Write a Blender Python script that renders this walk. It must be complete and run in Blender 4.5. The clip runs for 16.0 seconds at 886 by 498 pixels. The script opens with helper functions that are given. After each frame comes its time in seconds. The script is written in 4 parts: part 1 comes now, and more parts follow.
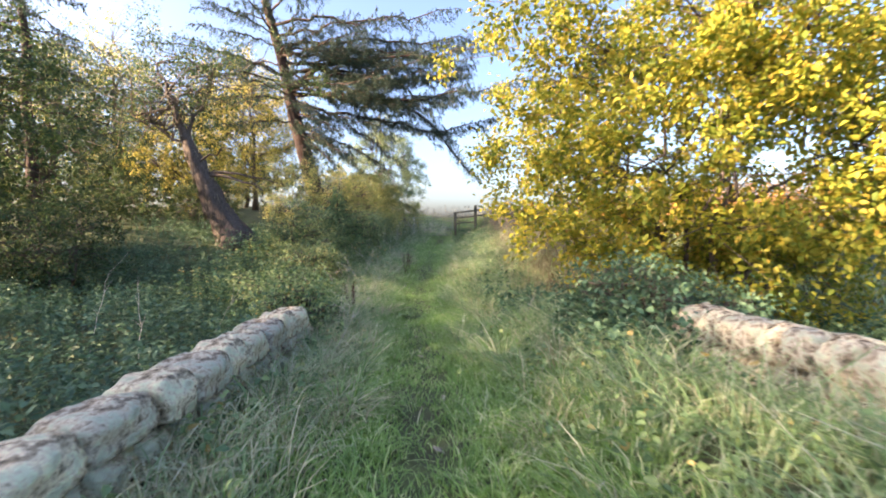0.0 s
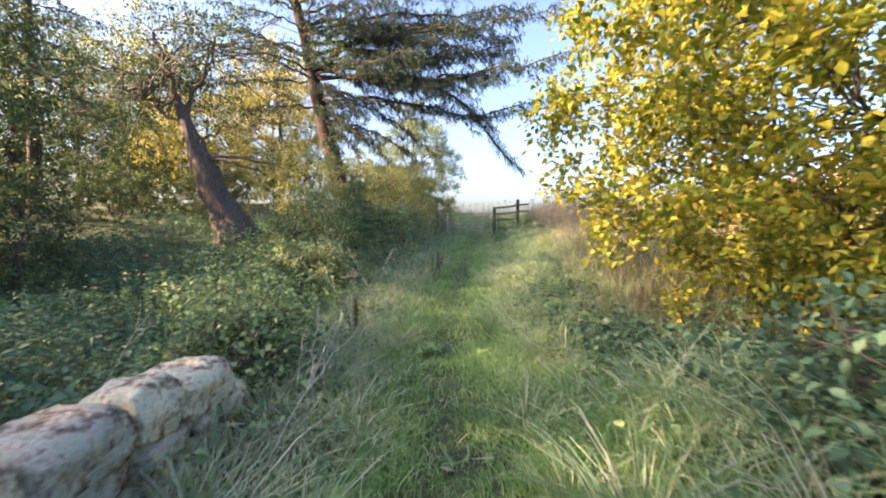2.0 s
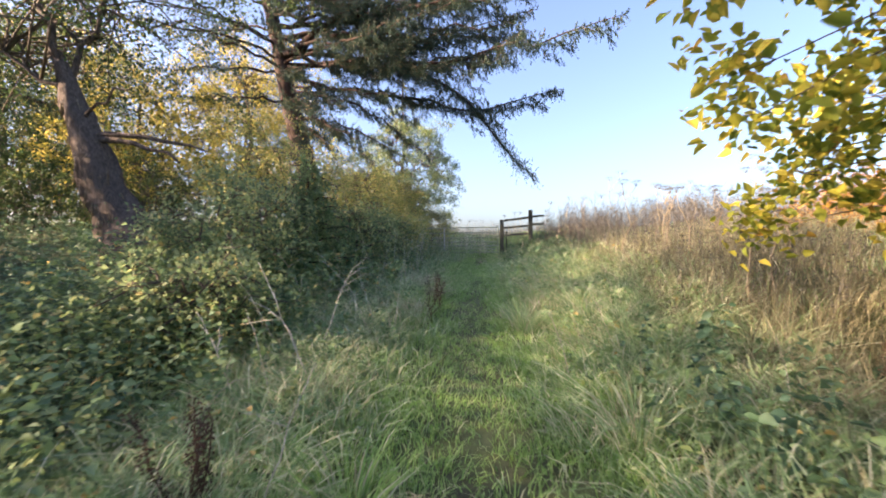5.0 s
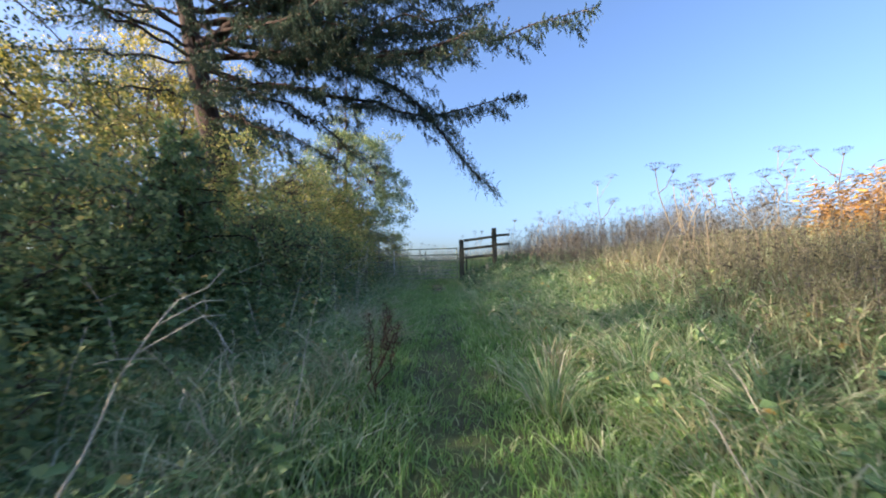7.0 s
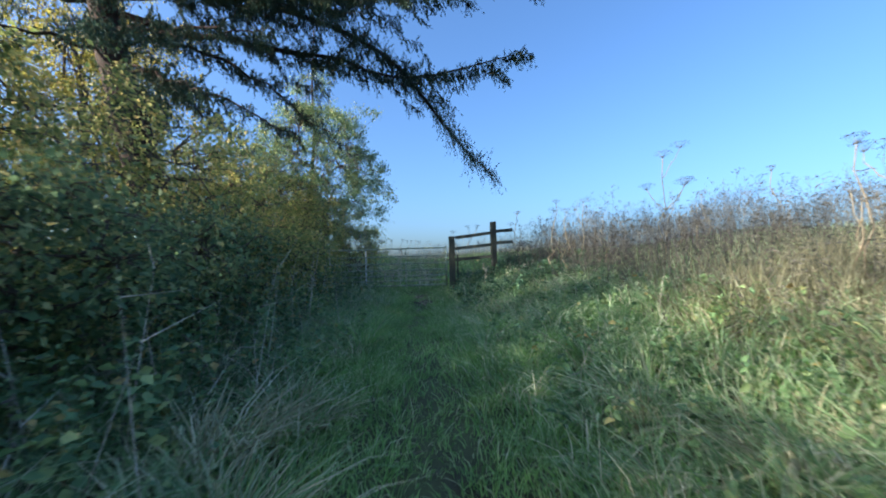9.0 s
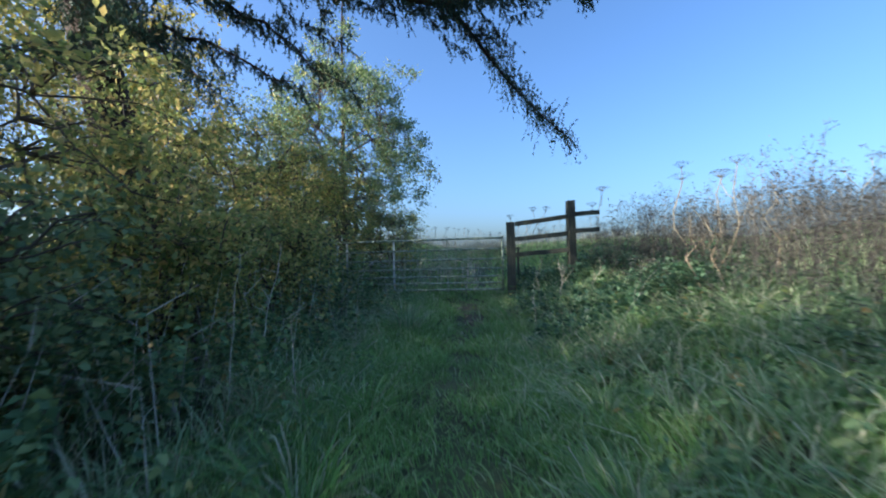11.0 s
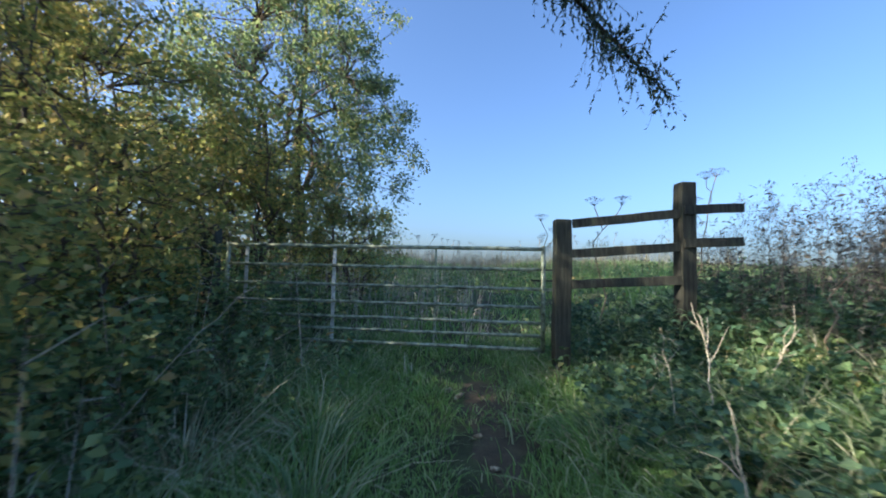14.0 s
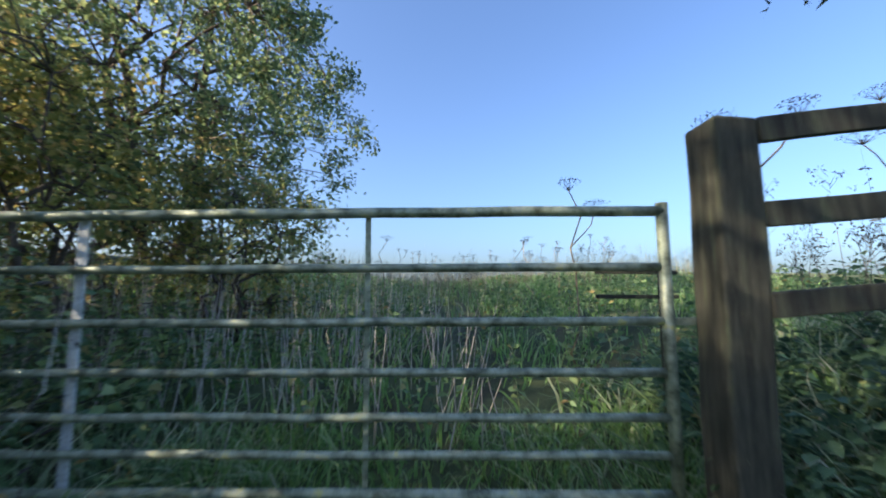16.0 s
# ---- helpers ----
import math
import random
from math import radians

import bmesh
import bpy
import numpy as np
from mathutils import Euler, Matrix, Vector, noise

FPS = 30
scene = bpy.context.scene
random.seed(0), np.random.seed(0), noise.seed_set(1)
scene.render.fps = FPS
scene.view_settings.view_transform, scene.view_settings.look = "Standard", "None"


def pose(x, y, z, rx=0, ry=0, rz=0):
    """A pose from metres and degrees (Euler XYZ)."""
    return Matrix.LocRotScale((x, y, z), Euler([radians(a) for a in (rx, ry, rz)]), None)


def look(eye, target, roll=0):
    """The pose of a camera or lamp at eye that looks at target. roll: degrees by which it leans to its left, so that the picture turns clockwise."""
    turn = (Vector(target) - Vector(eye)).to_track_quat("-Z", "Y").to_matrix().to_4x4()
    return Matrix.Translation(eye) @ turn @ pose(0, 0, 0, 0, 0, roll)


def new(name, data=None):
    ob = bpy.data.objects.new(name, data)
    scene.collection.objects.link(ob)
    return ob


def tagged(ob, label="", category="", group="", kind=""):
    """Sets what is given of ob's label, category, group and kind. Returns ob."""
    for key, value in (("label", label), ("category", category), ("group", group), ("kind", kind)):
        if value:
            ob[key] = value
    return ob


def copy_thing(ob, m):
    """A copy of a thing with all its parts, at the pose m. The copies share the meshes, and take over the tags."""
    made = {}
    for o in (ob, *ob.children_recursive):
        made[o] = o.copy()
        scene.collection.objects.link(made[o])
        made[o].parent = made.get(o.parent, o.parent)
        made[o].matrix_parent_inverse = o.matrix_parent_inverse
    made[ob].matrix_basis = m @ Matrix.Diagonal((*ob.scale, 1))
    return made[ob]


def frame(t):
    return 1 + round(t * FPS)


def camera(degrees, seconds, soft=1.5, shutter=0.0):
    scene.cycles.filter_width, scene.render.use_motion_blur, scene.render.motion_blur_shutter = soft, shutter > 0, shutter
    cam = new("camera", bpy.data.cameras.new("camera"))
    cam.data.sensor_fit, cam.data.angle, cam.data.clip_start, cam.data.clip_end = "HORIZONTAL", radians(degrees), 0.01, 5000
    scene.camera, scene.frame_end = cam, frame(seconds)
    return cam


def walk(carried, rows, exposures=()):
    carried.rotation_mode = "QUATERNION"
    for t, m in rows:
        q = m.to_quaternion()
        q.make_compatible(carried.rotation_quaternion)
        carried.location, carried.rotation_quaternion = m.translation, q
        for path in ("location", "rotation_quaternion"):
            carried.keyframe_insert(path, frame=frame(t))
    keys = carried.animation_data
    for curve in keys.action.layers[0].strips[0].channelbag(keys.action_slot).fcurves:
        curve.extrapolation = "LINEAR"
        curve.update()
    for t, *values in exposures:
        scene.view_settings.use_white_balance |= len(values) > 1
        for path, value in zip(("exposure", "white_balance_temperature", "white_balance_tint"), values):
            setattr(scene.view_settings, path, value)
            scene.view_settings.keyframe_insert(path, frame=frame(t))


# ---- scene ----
cam = camera(94.2, 16.0, soft=1.9, shutter=0.4)
METRES, EYE, TILT, LEAN, TURN = 23.0, 1.35, -3.5, 0.0, 0.0
ROWS = [
    (0.0, 0.0, 0.0, 0.0, -0.0, 0.0, -0.0),
    (0.5, -0.0009, 0.03, -0.0015, 2.35, -0.1, 0.21),
    (1.0, -0.0022, 0.0604, -0.003, 3.8, -1.04, 0.09),
    (1.5, -0.0038, 0.0911, -0.002, 3.49, -0.51, -0.39),
    (2.0, -0.0052, 0.1206, -0.0005, 4.82, -0.0, -0.69),
    (2.5, -0.0106, 0.1506, -0.0022, 3.67, 0.78, -0.89),
    (3.0, -0.0149, 0.1804, -0.0033, 5.0, 1.54, -0.83),
    (5.5, -0.0301, 0.3222, -0.0054, 2.66, 4.54, 0.22),
    (6.0, -0.0344, 0.3512, -0.0065, 0.04, 6.1, 0.5),
    (6.5, -0.0358, 0.3827, -0.0053, -1.77, 7.09, 0.79),
    (7.0, -0.0357, 0.4108, -0.003, -3.25, 7.38, 1.05),
    (7.5, -0.0343, 0.4433, -0.0002, -5.87, 8.09, 1.19),
    (8.0, -0.0351, 0.4789, 0.008, -5.95, 8.25, 1.62),
    (10.5, -0.0187, 0.6518, 0.0348, -2.32, 3.23, -0.24),
    (11.0, -0.0195, 0.6875, 0.0401, 1.52, 4.97, 0.81),
    (11.5, -0.0218, 0.7213, 0.0468, 3.03, 6.87, 0.96),
    (12.0, -0.0221, 0.7515, 0.0534, 4.0, 6.53, 0.92),
    (12.5, -0.0226, 0.7791, 0.0534, 3.9, 5.58, 0.24),
    (13.0, -0.023, 0.808, 0.053, 3.11, 5.64, -0.56),
    (13.5, -0.0235, 0.8376, 0.0552, 1.68, 6.42, -1.38),
    (14.0, -0.0251, 0.8673, 0.0569, -1.07, 7.0, -1.88),
    (14.5, -0.0267, 0.8979, 0.0582, -1.1, 6.95, -0.24),
    (15.0, -0.0269, 0.9309, 0.0577, -2.31, 6.98, 0.4),
    (15.5, -0.0226, 0.9621, 0.0599, -3.57, 7.72, 0.45),
    (16.0, -0.0206, 0.9925, 0.0634, -6.52, 9.62, 0.09),
]
EXPOSURES = [(0.0, 3.2, 7900, 23), (1.5, 3.22, 7900, 24), (3.0, 3.12, 7900, 24), (5.5, 2.85, 7700, 27), (7.0, 2.38, 6700, 16), (8.0, 2.1, 5800, 6), (10.5, 2.1, 5750, 7), (12.5, 2.15, 5950, 9), (14.0, 2.2, 6150, 11), (16.0, 2.3, 6500, 14)]
walk(cam, [(t, pose(0, 0, EYE, TILT, LEAN, TURN) @ pose(METRES * x, METRES * y, METRES * z, 90 + pitch, roll, yaw)) for t, x, y, z, yaw, pitch, roll in ROWS], EXPOSURES)

# ---- daylight: low sun from behind and to the left, clear sky ----
SUN_EL, SUN_AZ = radians(25), math.atan2(-0.965, -0.26)
world = bpy.data.worlds.new("world")
scene.world = world
world.use_nodes = True
wn = world.node_tree.nodes
sky = wn.new("ShaderNodeTexSky")
sky.sky_type, sky.sun_disc, sky.sun_elevation, sky.sun_rotation = "NISHITA", False, SUN_EL, SUN_AZ
sky.air_density, sky.dust_density, sky.ozone_density = 1.0, 3.5, 6.0
world.node_tree.links.new(sky.outputs[0], wn["Background"].inputs[0])
wn["Background"].inputs[1].default_value = 0.073
lamp = bpy.data.lights.new("sun", "SUN")
lamp.energy, lamp.angle, lamp.color = 3.6, radians(0.6), (1.0, 0.85, 0.64)
sun = new("sun", lamp)
to_sun = Vector((math.sin(SUN_AZ) * math.cos(SUN_EL), math.cos(SUN_AZ) * math.cos(SUN_EL), math.sin(SUN_EL)))
sun.matrix_world = look(to_sun * 60, (0, 0, 0))


# ---- materials ----
def surface(name, rough=0.8, spec=0.3):
    m = bpy.data.materials.new(name)
    m.use_nodes = True
    b = m.node_tree.nodes["Principled BSDF"]
    b.inputs["Roughness"].default_value = rough
    b.inputs["Specular IOR Level"].default_value = spec
    return m, m.node_tree.nodes, m.node_tree.links, b


def ramp(nodes, stops):
    r = nodes.new("ShaderNodeValToRGB")
    e = r.color_ramp.elements
    while len(e) < len(stops):
        e.new(0.5)
    for el, (p, c) in zip(e, stops):
        el.position, el.color = p, (*c, 1)
    return r


def noise_tex(nodes, links, scale, detail=4, rough=0.6, stretch=None):
    co = nodes.new("ShaderNodeTexCoord")
    n = nodes.new("ShaderNodeTexNoise")
    n.inputs["Scale"].default_value, n.inputs["Detail"].default_value, n.inputs["Roughness"].default_value = scale, detail, rough
    if stretch:
        mp = nodes.new("ShaderNodeMapping")
        mp.inputs["Scale"].default_value = stretch
        links.new(co.outputs["Object"], mp.inputs[0])
        links.new(mp.outputs[0], n.inputs["Vector"])
    else:
        links.new(co.outputs["Object"], n.inputs["Vector"])
    return n


def mix_rgb(nodes, links, kind, fac, a, b):
    m = nodes.new("ShaderNodeMix")
    m.data_type, m.blend_type = "RGBA", kind
    for sock, v in ((m.inputs[0], fac), (m.inputs[6], a), (m.inputs[7], b)):
        if isinstance(v, (int, float)):
            sock.default_value = v
        elif isinstance(v, tuple):
            sock.default_value = (*v, 1)
        else:
            links.new(v, sock)
    return m.outputs[2]


LUSH = 1.35


def leaf_mat(name, stops, thin=0.4, rough=0.5, patch=0.35, gloss=0.22):
    """Foliage: every leaf its own tone, drifting tones over the plant, light passing through."""
    m, n, l, b = surface(name, rough + 0.1, gloss)
    geo = n.new("ShaderNodeNewGeometry")
    r = ramp(n, [(p, tuple(min(0.85, v * LUSH) for v in c)) for p, c in stops])
    l.new(geo.outputs["Random Per Island"], r.inputs[0])
    big = noise_tex(n, l, 0.9, 3)
    tone = ramp(n, [(0.3, (0.55, 0.6, 0.6)), (0.7, (1.25, 1.2, 1.1))])
    l.new(big.outputs[0], tone.inputs[0])
    col = mix_rgb(n, l, "MULTIPLY", patch * 2, r.outputs[0], tone.outputs[0])
    l.new(col, b.inputs["Base Color"])
    t = n.new("ShaderNodeBsdfTranslucent")
    l.new(col, t.inputs[0])
    mx = n.new("ShaderNodeMixShader")
    mx.inputs[0].default_value = thin
    l.new(b.outputs[0], mx.inputs[1])
    l.new(t.outputs[0], mx.inputs[2])
    l.new(mx.outputs[0], n["Material Output"].inputs[0])
    return m


def rough_mat(name, stops, scale, bump=0.4, rough=0.9, stretch=None, fine=6.0, vary=0.0, depth=0.02):
    """Bark, stone, soil, timber: two scales of tone and a relief."""
    m, n, l, b = surface(name, rough, 0.25)
    a = noise_tex(n, l, scale, 6, 0.65, stretch)
    f = noise_tex(n, l, scale * fine, 5, 0.7, stretch)
    r = ramp(n, stops)
    l.new(a.outputs[0], r.inputs[0])
    g = ramp(n, [(0.3, (0.6, 0.6, 0.6)), (0.7, (1.25, 1.25, 1.25))])
    l.new(f.outputs[0], g.inputs[0])
    col = mix_rgb(n, l, "MULTIPLY", 0.8, r.outputs[0], g.outputs[0])
    if vary:
        info = n.new("ShaderNodeObjectInfo")
        v = ramp(n, [(0.0, (1 - vary, 1 - vary, 1 - vary * 0.8)), (1.0, (1 + vary, 1 + vary * 0.8, 1 + vary * 0.5))])
        l.new(info.outputs["Random"], v.inputs[0])
        col = mix_rgb(n, l, "MULTIPLY", 1.0, col, v.outputs[0])
    l.new(col, b.inputs["Base Color"])
    ht = mix_rgb(n, l, "MIX", 0.4, a.outputs[0], f.outputs[0])
    bp = n.new("ShaderNodeBump")
    bp.inputs["Strength"].default_value, bp.inputs["Distance"].default_value = bump, depth
    l.new(ht, bp.inputs["Height"])
    l.new(bp.outputs[0], b.inputs["Normal"])
    return m


GOLD = leaf_mat("golden_leaf", [(0.0, (0.085, 0.13, 0.024)), (0.3, (0.18, 0.215, 0.035)), (0.6, (0.30, 0.285, 0.045)), (0.93, (0.40, 0.33, 0.06)), (1.0, (0.27, 0.16, 0.035))], 0.52)
GREEN = leaf_mat("dark_green_leaf", [(0.0, (0.022, 0.045, 0.02)), (0.5, (0.04, 0.075, 0.03)), (0.85, (0.08, 0.12, 0.045)), (1.0, (0.18, 0.18, 0.06))], 0.3)
OLIVE = leaf_mat("olive_leaf", [(0.0, (0.12, 0.17, 0.06)), (0.45, (0.25, 0.28, 0.095)), (0.8, (0.41, 0.37, 0.13)), (1.0, (0.50, 0.36, 0.15))], 0.55, gloss=0.4)
AMBER = leaf_mat("amber_leaf", [(0.0, (0.13, 0.15, 0.04)), (0.5, (0.31, 0.28, 0.065)), (1.0, (0.46, 0.36, 0.10))], 0.45)
NEEDLE = leaf_mat("larch_needle", [(0.0, (0.022, 0.05, 0.042)), (0.7, (0.042, 0.075, 0.055)), (0.97, (0.07, 0.09, 0.05)), (1.0, (0.20, 0.16, 0.05))], 0.25)
YOUNG = leaf_mat("turning_needle", [(0.0, (0.06, 0.09, 0.035)), (0.6, (0.12, 0.14, 0.045)), (1.0, (0.34, 0.24, 0.06))], 0.3)
SPRUCE = leaf_mat("spruce_needle", [(0.0, (0.08, 0.15, 0.07)), (0.7, (0.14, 0.22, 0.10)), (1.0, (0.23, 0.30, 0.14))], 0.4, gloss=0.4)
HAWTHORN = leaf_mat("hawthorn_leaf", [(0.0, (0.075, 0.135, 0.07)), (0.5, (0.155, 0.22, 0.11)), (0.88, (0.26, 0.32, 0.15)), (1.0, (0.40, 0.35, 0.15))], 0.55, gloss=0.4)
NETTLE = leaf_mat("nettle_leaf", [(0.0, (0.035, 0.08, 0.045)), (0.6, (0.07, 0.145, 0.08)), (1.0, (0.15, 0.23, 0.12))], 0.3, gloss=0.4)
BRAMBLE = leaf_mat("bramble_leaf", [(0.0, (0.07, 0.13, 0.06)), (0.6, (0.14, 0.23, 0.10)), (0.93, (0.28, 0.34, 0.14)), (1.0, (0.40, 0.26, 0.10))], 0.35, gloss=0.45)
BRACKEN = leaf_mat("bracken_leaf", [(0.0, (0.20, 0.10, 0.035)), (0.6, (0.34, 0.17, 0.05)), (1.0, (0.40, 0.29, 0.10))], 0.35)
GRASS = leaf_mat("green_grass_blade", [(0.0, (0.12, 0.23, 0.065)), (0.6, (0.21, 0.37, 0.11)), (0.9, (0.33, 0.44, 0.19)), (1.0, (0.50, 0.50, 0.33))], 0.5, 0.36, 0.25, 0.5)
TUFT = leaf_mat("tussock_blade", [(0.0, (0.13, 0.22, 0.095)), (0.5, (0.24, 0.36, 0.17)), (0.8, (0.39, 0.45, 0.28)), (1.0, (0.55, 0.53, 0.41))], 0.5, 0.38, 0.25, 0.5)
STRAW = leaf_mat("dry_grass_blade", [(0.0, (0.25, 0.24, 0.14)), (0.6, (0.43, 0.405, 0.27)), (1.0, (0.60, 0.57, 0.43))], 0.4, 0.6)
RUSSET = leaf_mat("russet_grass_blade", [(0.0, (0.09, 0.09, 0.055)), (0.5, (0.18, 0.172, 0.11)), (1.0, (0.33, 0.31, 0.21))], 0.35, 0.6)
WEED = leaf_mat("dead_weed", [(0.0, (0.045, 0.042, 0.04)), (0.6, (0.09, 0.085, 0.075)), (1.0, (0.18, 0.16, 0.135))], 0.25, 0.7)
STALK = rough_mat("dry_stalk", [(0.3, (0.16, 0.12, 0.08)), (0.7, (0.40, 0.34, 0.24))], 9, 0.2, stretch=(6, 6, 1))
PALE = rough_mat("pale_stalk", [(0.3, (0.38, 0.34, 0.26)), (0.7, (0.62, 0.58, 0.48))], 9, 0.2, stretch=(6, 6, 1))
BARK = rough_mat("brown_bark", [(0.3, (0.045, 0.036, 0.03)), (0.7, (0.18, 0.14, 0.115))], 7, 1.0, stretch=(3, 3, 0.5), depth=0.05)
LARCHBARK = rough_mat("larch_bark", [(0.3, (0.025, 0.018, 0.015)), (0.7, (0.085, 0.052, 0.042))], 4, 0.9, stretch=(2, 2, 0.7), depth=0.05)
TWIG = rough_mat("twig_bark", [(0.3, (0.06, 0.05, 0.04)), (0.7, (0.16, 0.13, 0.10))], 12, 0.2)
STONE = rough_mat("weathered_sandstone", [(0.34, (0.10, 0.08, 0.055)), (0.42, (0.34, 0.28, 0.20)), (0.50, (0.64, 0.57, 0.43)), (0.58, (0.56, 0.62, 0.46)), (0.70, (0.33, 0.29, 0.22))], 9, 0.9, vary=0.25, depth=0.055, fine=4)
SOIL = rough_mat("leafy_soil", [(0.3, (0.05, 0.05, 0.03)), (0.55, (0.085, 0.11, 0.045)), (0.8, (0.14, 0.15, 0.075))], 1.6, 0.8, fine=18, depth=0.05)
MUD = rough_mat("trodden_mud", [(0.3, (0.05, 0.042, 0.028)), (0.55, (0.10, 0.085, 0.055)), (0.75, (0.13, 0.13, 0.07))], 6, 0.9, 0.85)
POSTWOOD = rough_mat("weathered_post_timber", [(0.3, (0.028, 0.030, 0.025)), (0.55, (0.07, 0.073, 0.058)), (0.75, (0.11, 0.135, 0.08))], 5, 0.6, stretch=(7, 7, 0.6), vary=0.15, depth=0.012)
STEEL, _n, _l, _b = surface("dull_galvanised_steel", 0.5, 0.5)
_b.inputs["Metallic"].default_value = 0.35
_a = noise_tex(_n, _l, 14, 5)
_r = ramp(_n, [(0.34, (0.10, 0.12, 0.08)), (0.48, (0.27, 0.32, 0.23)), (0.6, (0.42, 0.47, 0.36)), (0.7, (0.56, 0.57, 0.24))])
_l.new(_a.outputs[0], _r.inputs[0])
_l.new(_r.outputs[0], _b.inputs["Base Color"])


# ---- mesh tools ----
rng = np.random.default_rng(7)


def tri_mesh(name, V, T, mat, smooth=False):
    V, T = np.asarray(V, float), np.asarray(T, np.int32)
    me = bpy.data.meshes.new(name)
    me.vertices.add(len(V))
    me.vertices.foreach_set("co", V.ravel())
    me.loops.add(T.size)
    me.loops.foreach_set("vertex_index", T.ravel())
    me.polygons.add(len(T))
    me.polygons.foreach_set("loop_start", np.arange(0, T.size, 3, dtype=np.int32))
    me.polygons.foreach_set("loop_total", np.full(len(T), 3, np.int32))
    if smooth:
        me.polygons.foreach_set("use_smooth", np.ones(len(T), bool))
    me.materials.append(mat)
    me.update(calc_edges=True)
    return me


def merge(chunks):
    Vs, Ts, k = [], [], 0
    for V, T in chunks:
        Vs.append(V), Ts.append(np.asarray(T) + k)
        k += len(V)
    return np.concatenate(Vs), np.concatenate(Ts)


def part(name, VT, mat, parent=None, label="", smooth=False, kind=""):
    ob = new(name, tri_mesh(name, *VT, mat, smooth))
    ob.parent = parent
    return tagged(ob, label, kind=kind)


def stuff(name, VT, mat, label, category):
    return tagged(part(name, VT, mat), label, category, kind="stuff")


def unit(a):
    return a / np.maximum(np.linalg.norm(a, axis=-1, keepdims=True), 1e-9)


def tube(P, R, sides=6, lump=0.0):
    """A tapering limb along the points P with radii R, closed at its tip."""
    P, R = np.asarray(P, float), np.asarray(R, float)
    n = len(P)
    D = unit(np.gradient(P, axis=0))
    ref = np.where(np.abs(D[:, 2:3]) > 0.9, [[1.0, 0, 0]], [[0, 0, 1.0]])
    A = unit(np.cross(D, ref))
    for i in range(1, n):
        A[i] = A[i - 1] - D[i] * A[i - 1].dot(D[i])
        A[i] /= np.linalg.norm(A[i])
    B = np.cross(D, A)
    th = np.arange(sides) * 2 * np.pi / sides
    rr = R[:, None] * (1 + lump * rng.normal(size=(n, sides)))
    V = P[:, None] + rr[..., None] * (np.cos(th)[None, :, None] * A[:, None] + np.sin(th)[None, :, None] * B[:, None])
    V = V.reshape(-1, 3)
    i, j = np.meshgrid(np.arange(n - 1), np.arange(sides), indexing="ij")
    a, b = i * sides + j, i * sides + (j + 1) % sides
    T = np.concatenate([np.stack([a, b, b + sides], -1).reshape(-1, 3), np.stack([a, b + sides, a + sides], -1).reshape(-1, 3)])
    j = np.arange(1, sides - 1)
    top = (n - 1) * sides
    T = np.concatenate([T, np.stack([top + 0 * j, top + j, top + j + 1], -1), np.stack([0 * j, j + 1, j], -1)])
    return V, T


def sticks(P0, P1, r):
    """Many thin straight twigs at once, three-sided."""
    P0, P1 = np.asarray(P0, float), np.asarray(P1, float)
    n = len(P0)
    D = unit(P1 - P0)
    A = unit(np.cross(D, unit(rng.normal(size=(n, 3)))))
    B = np.cross(D, A)
    r = np.broadcast_to(np.asarray(r, float), (n,))[:, None]
    V = np.stack([P0 + r * A, P0 + r * (-0.5 * A + 0.87 * B), P0 + r * (-0.5 * A - 0.87 * B), P1], 1).reshape(-1, 3)
    k = np.arange(n)[:, None] * 4
    T = np.stack([k + [0, 1, 3], k + [1, 2, 3], k + [2, 0, 3]], 1).reshape(-1, 3)
    return V, T


def curve_pts(p0, p1, n=8, sag=0.0, wob=0.1):
    """A limb's line from p0 to p1, arched by sag and a little crooked."""
    p0, p1 = np.asarray(p0, float), np.asarray(p1, float)
    s = np.linspace(0, 1, n)[:, None]
    P = p0 + (p1 - p0) * s
    P[:, 2] += sag * 4 * (s * (1 - s))[:, 0]
    w = rng.normal(size=(n, 3)) * wob * np.linalg.norm(p1 - p0) / n
    w[0] = w[-1] = 0
    return P + w


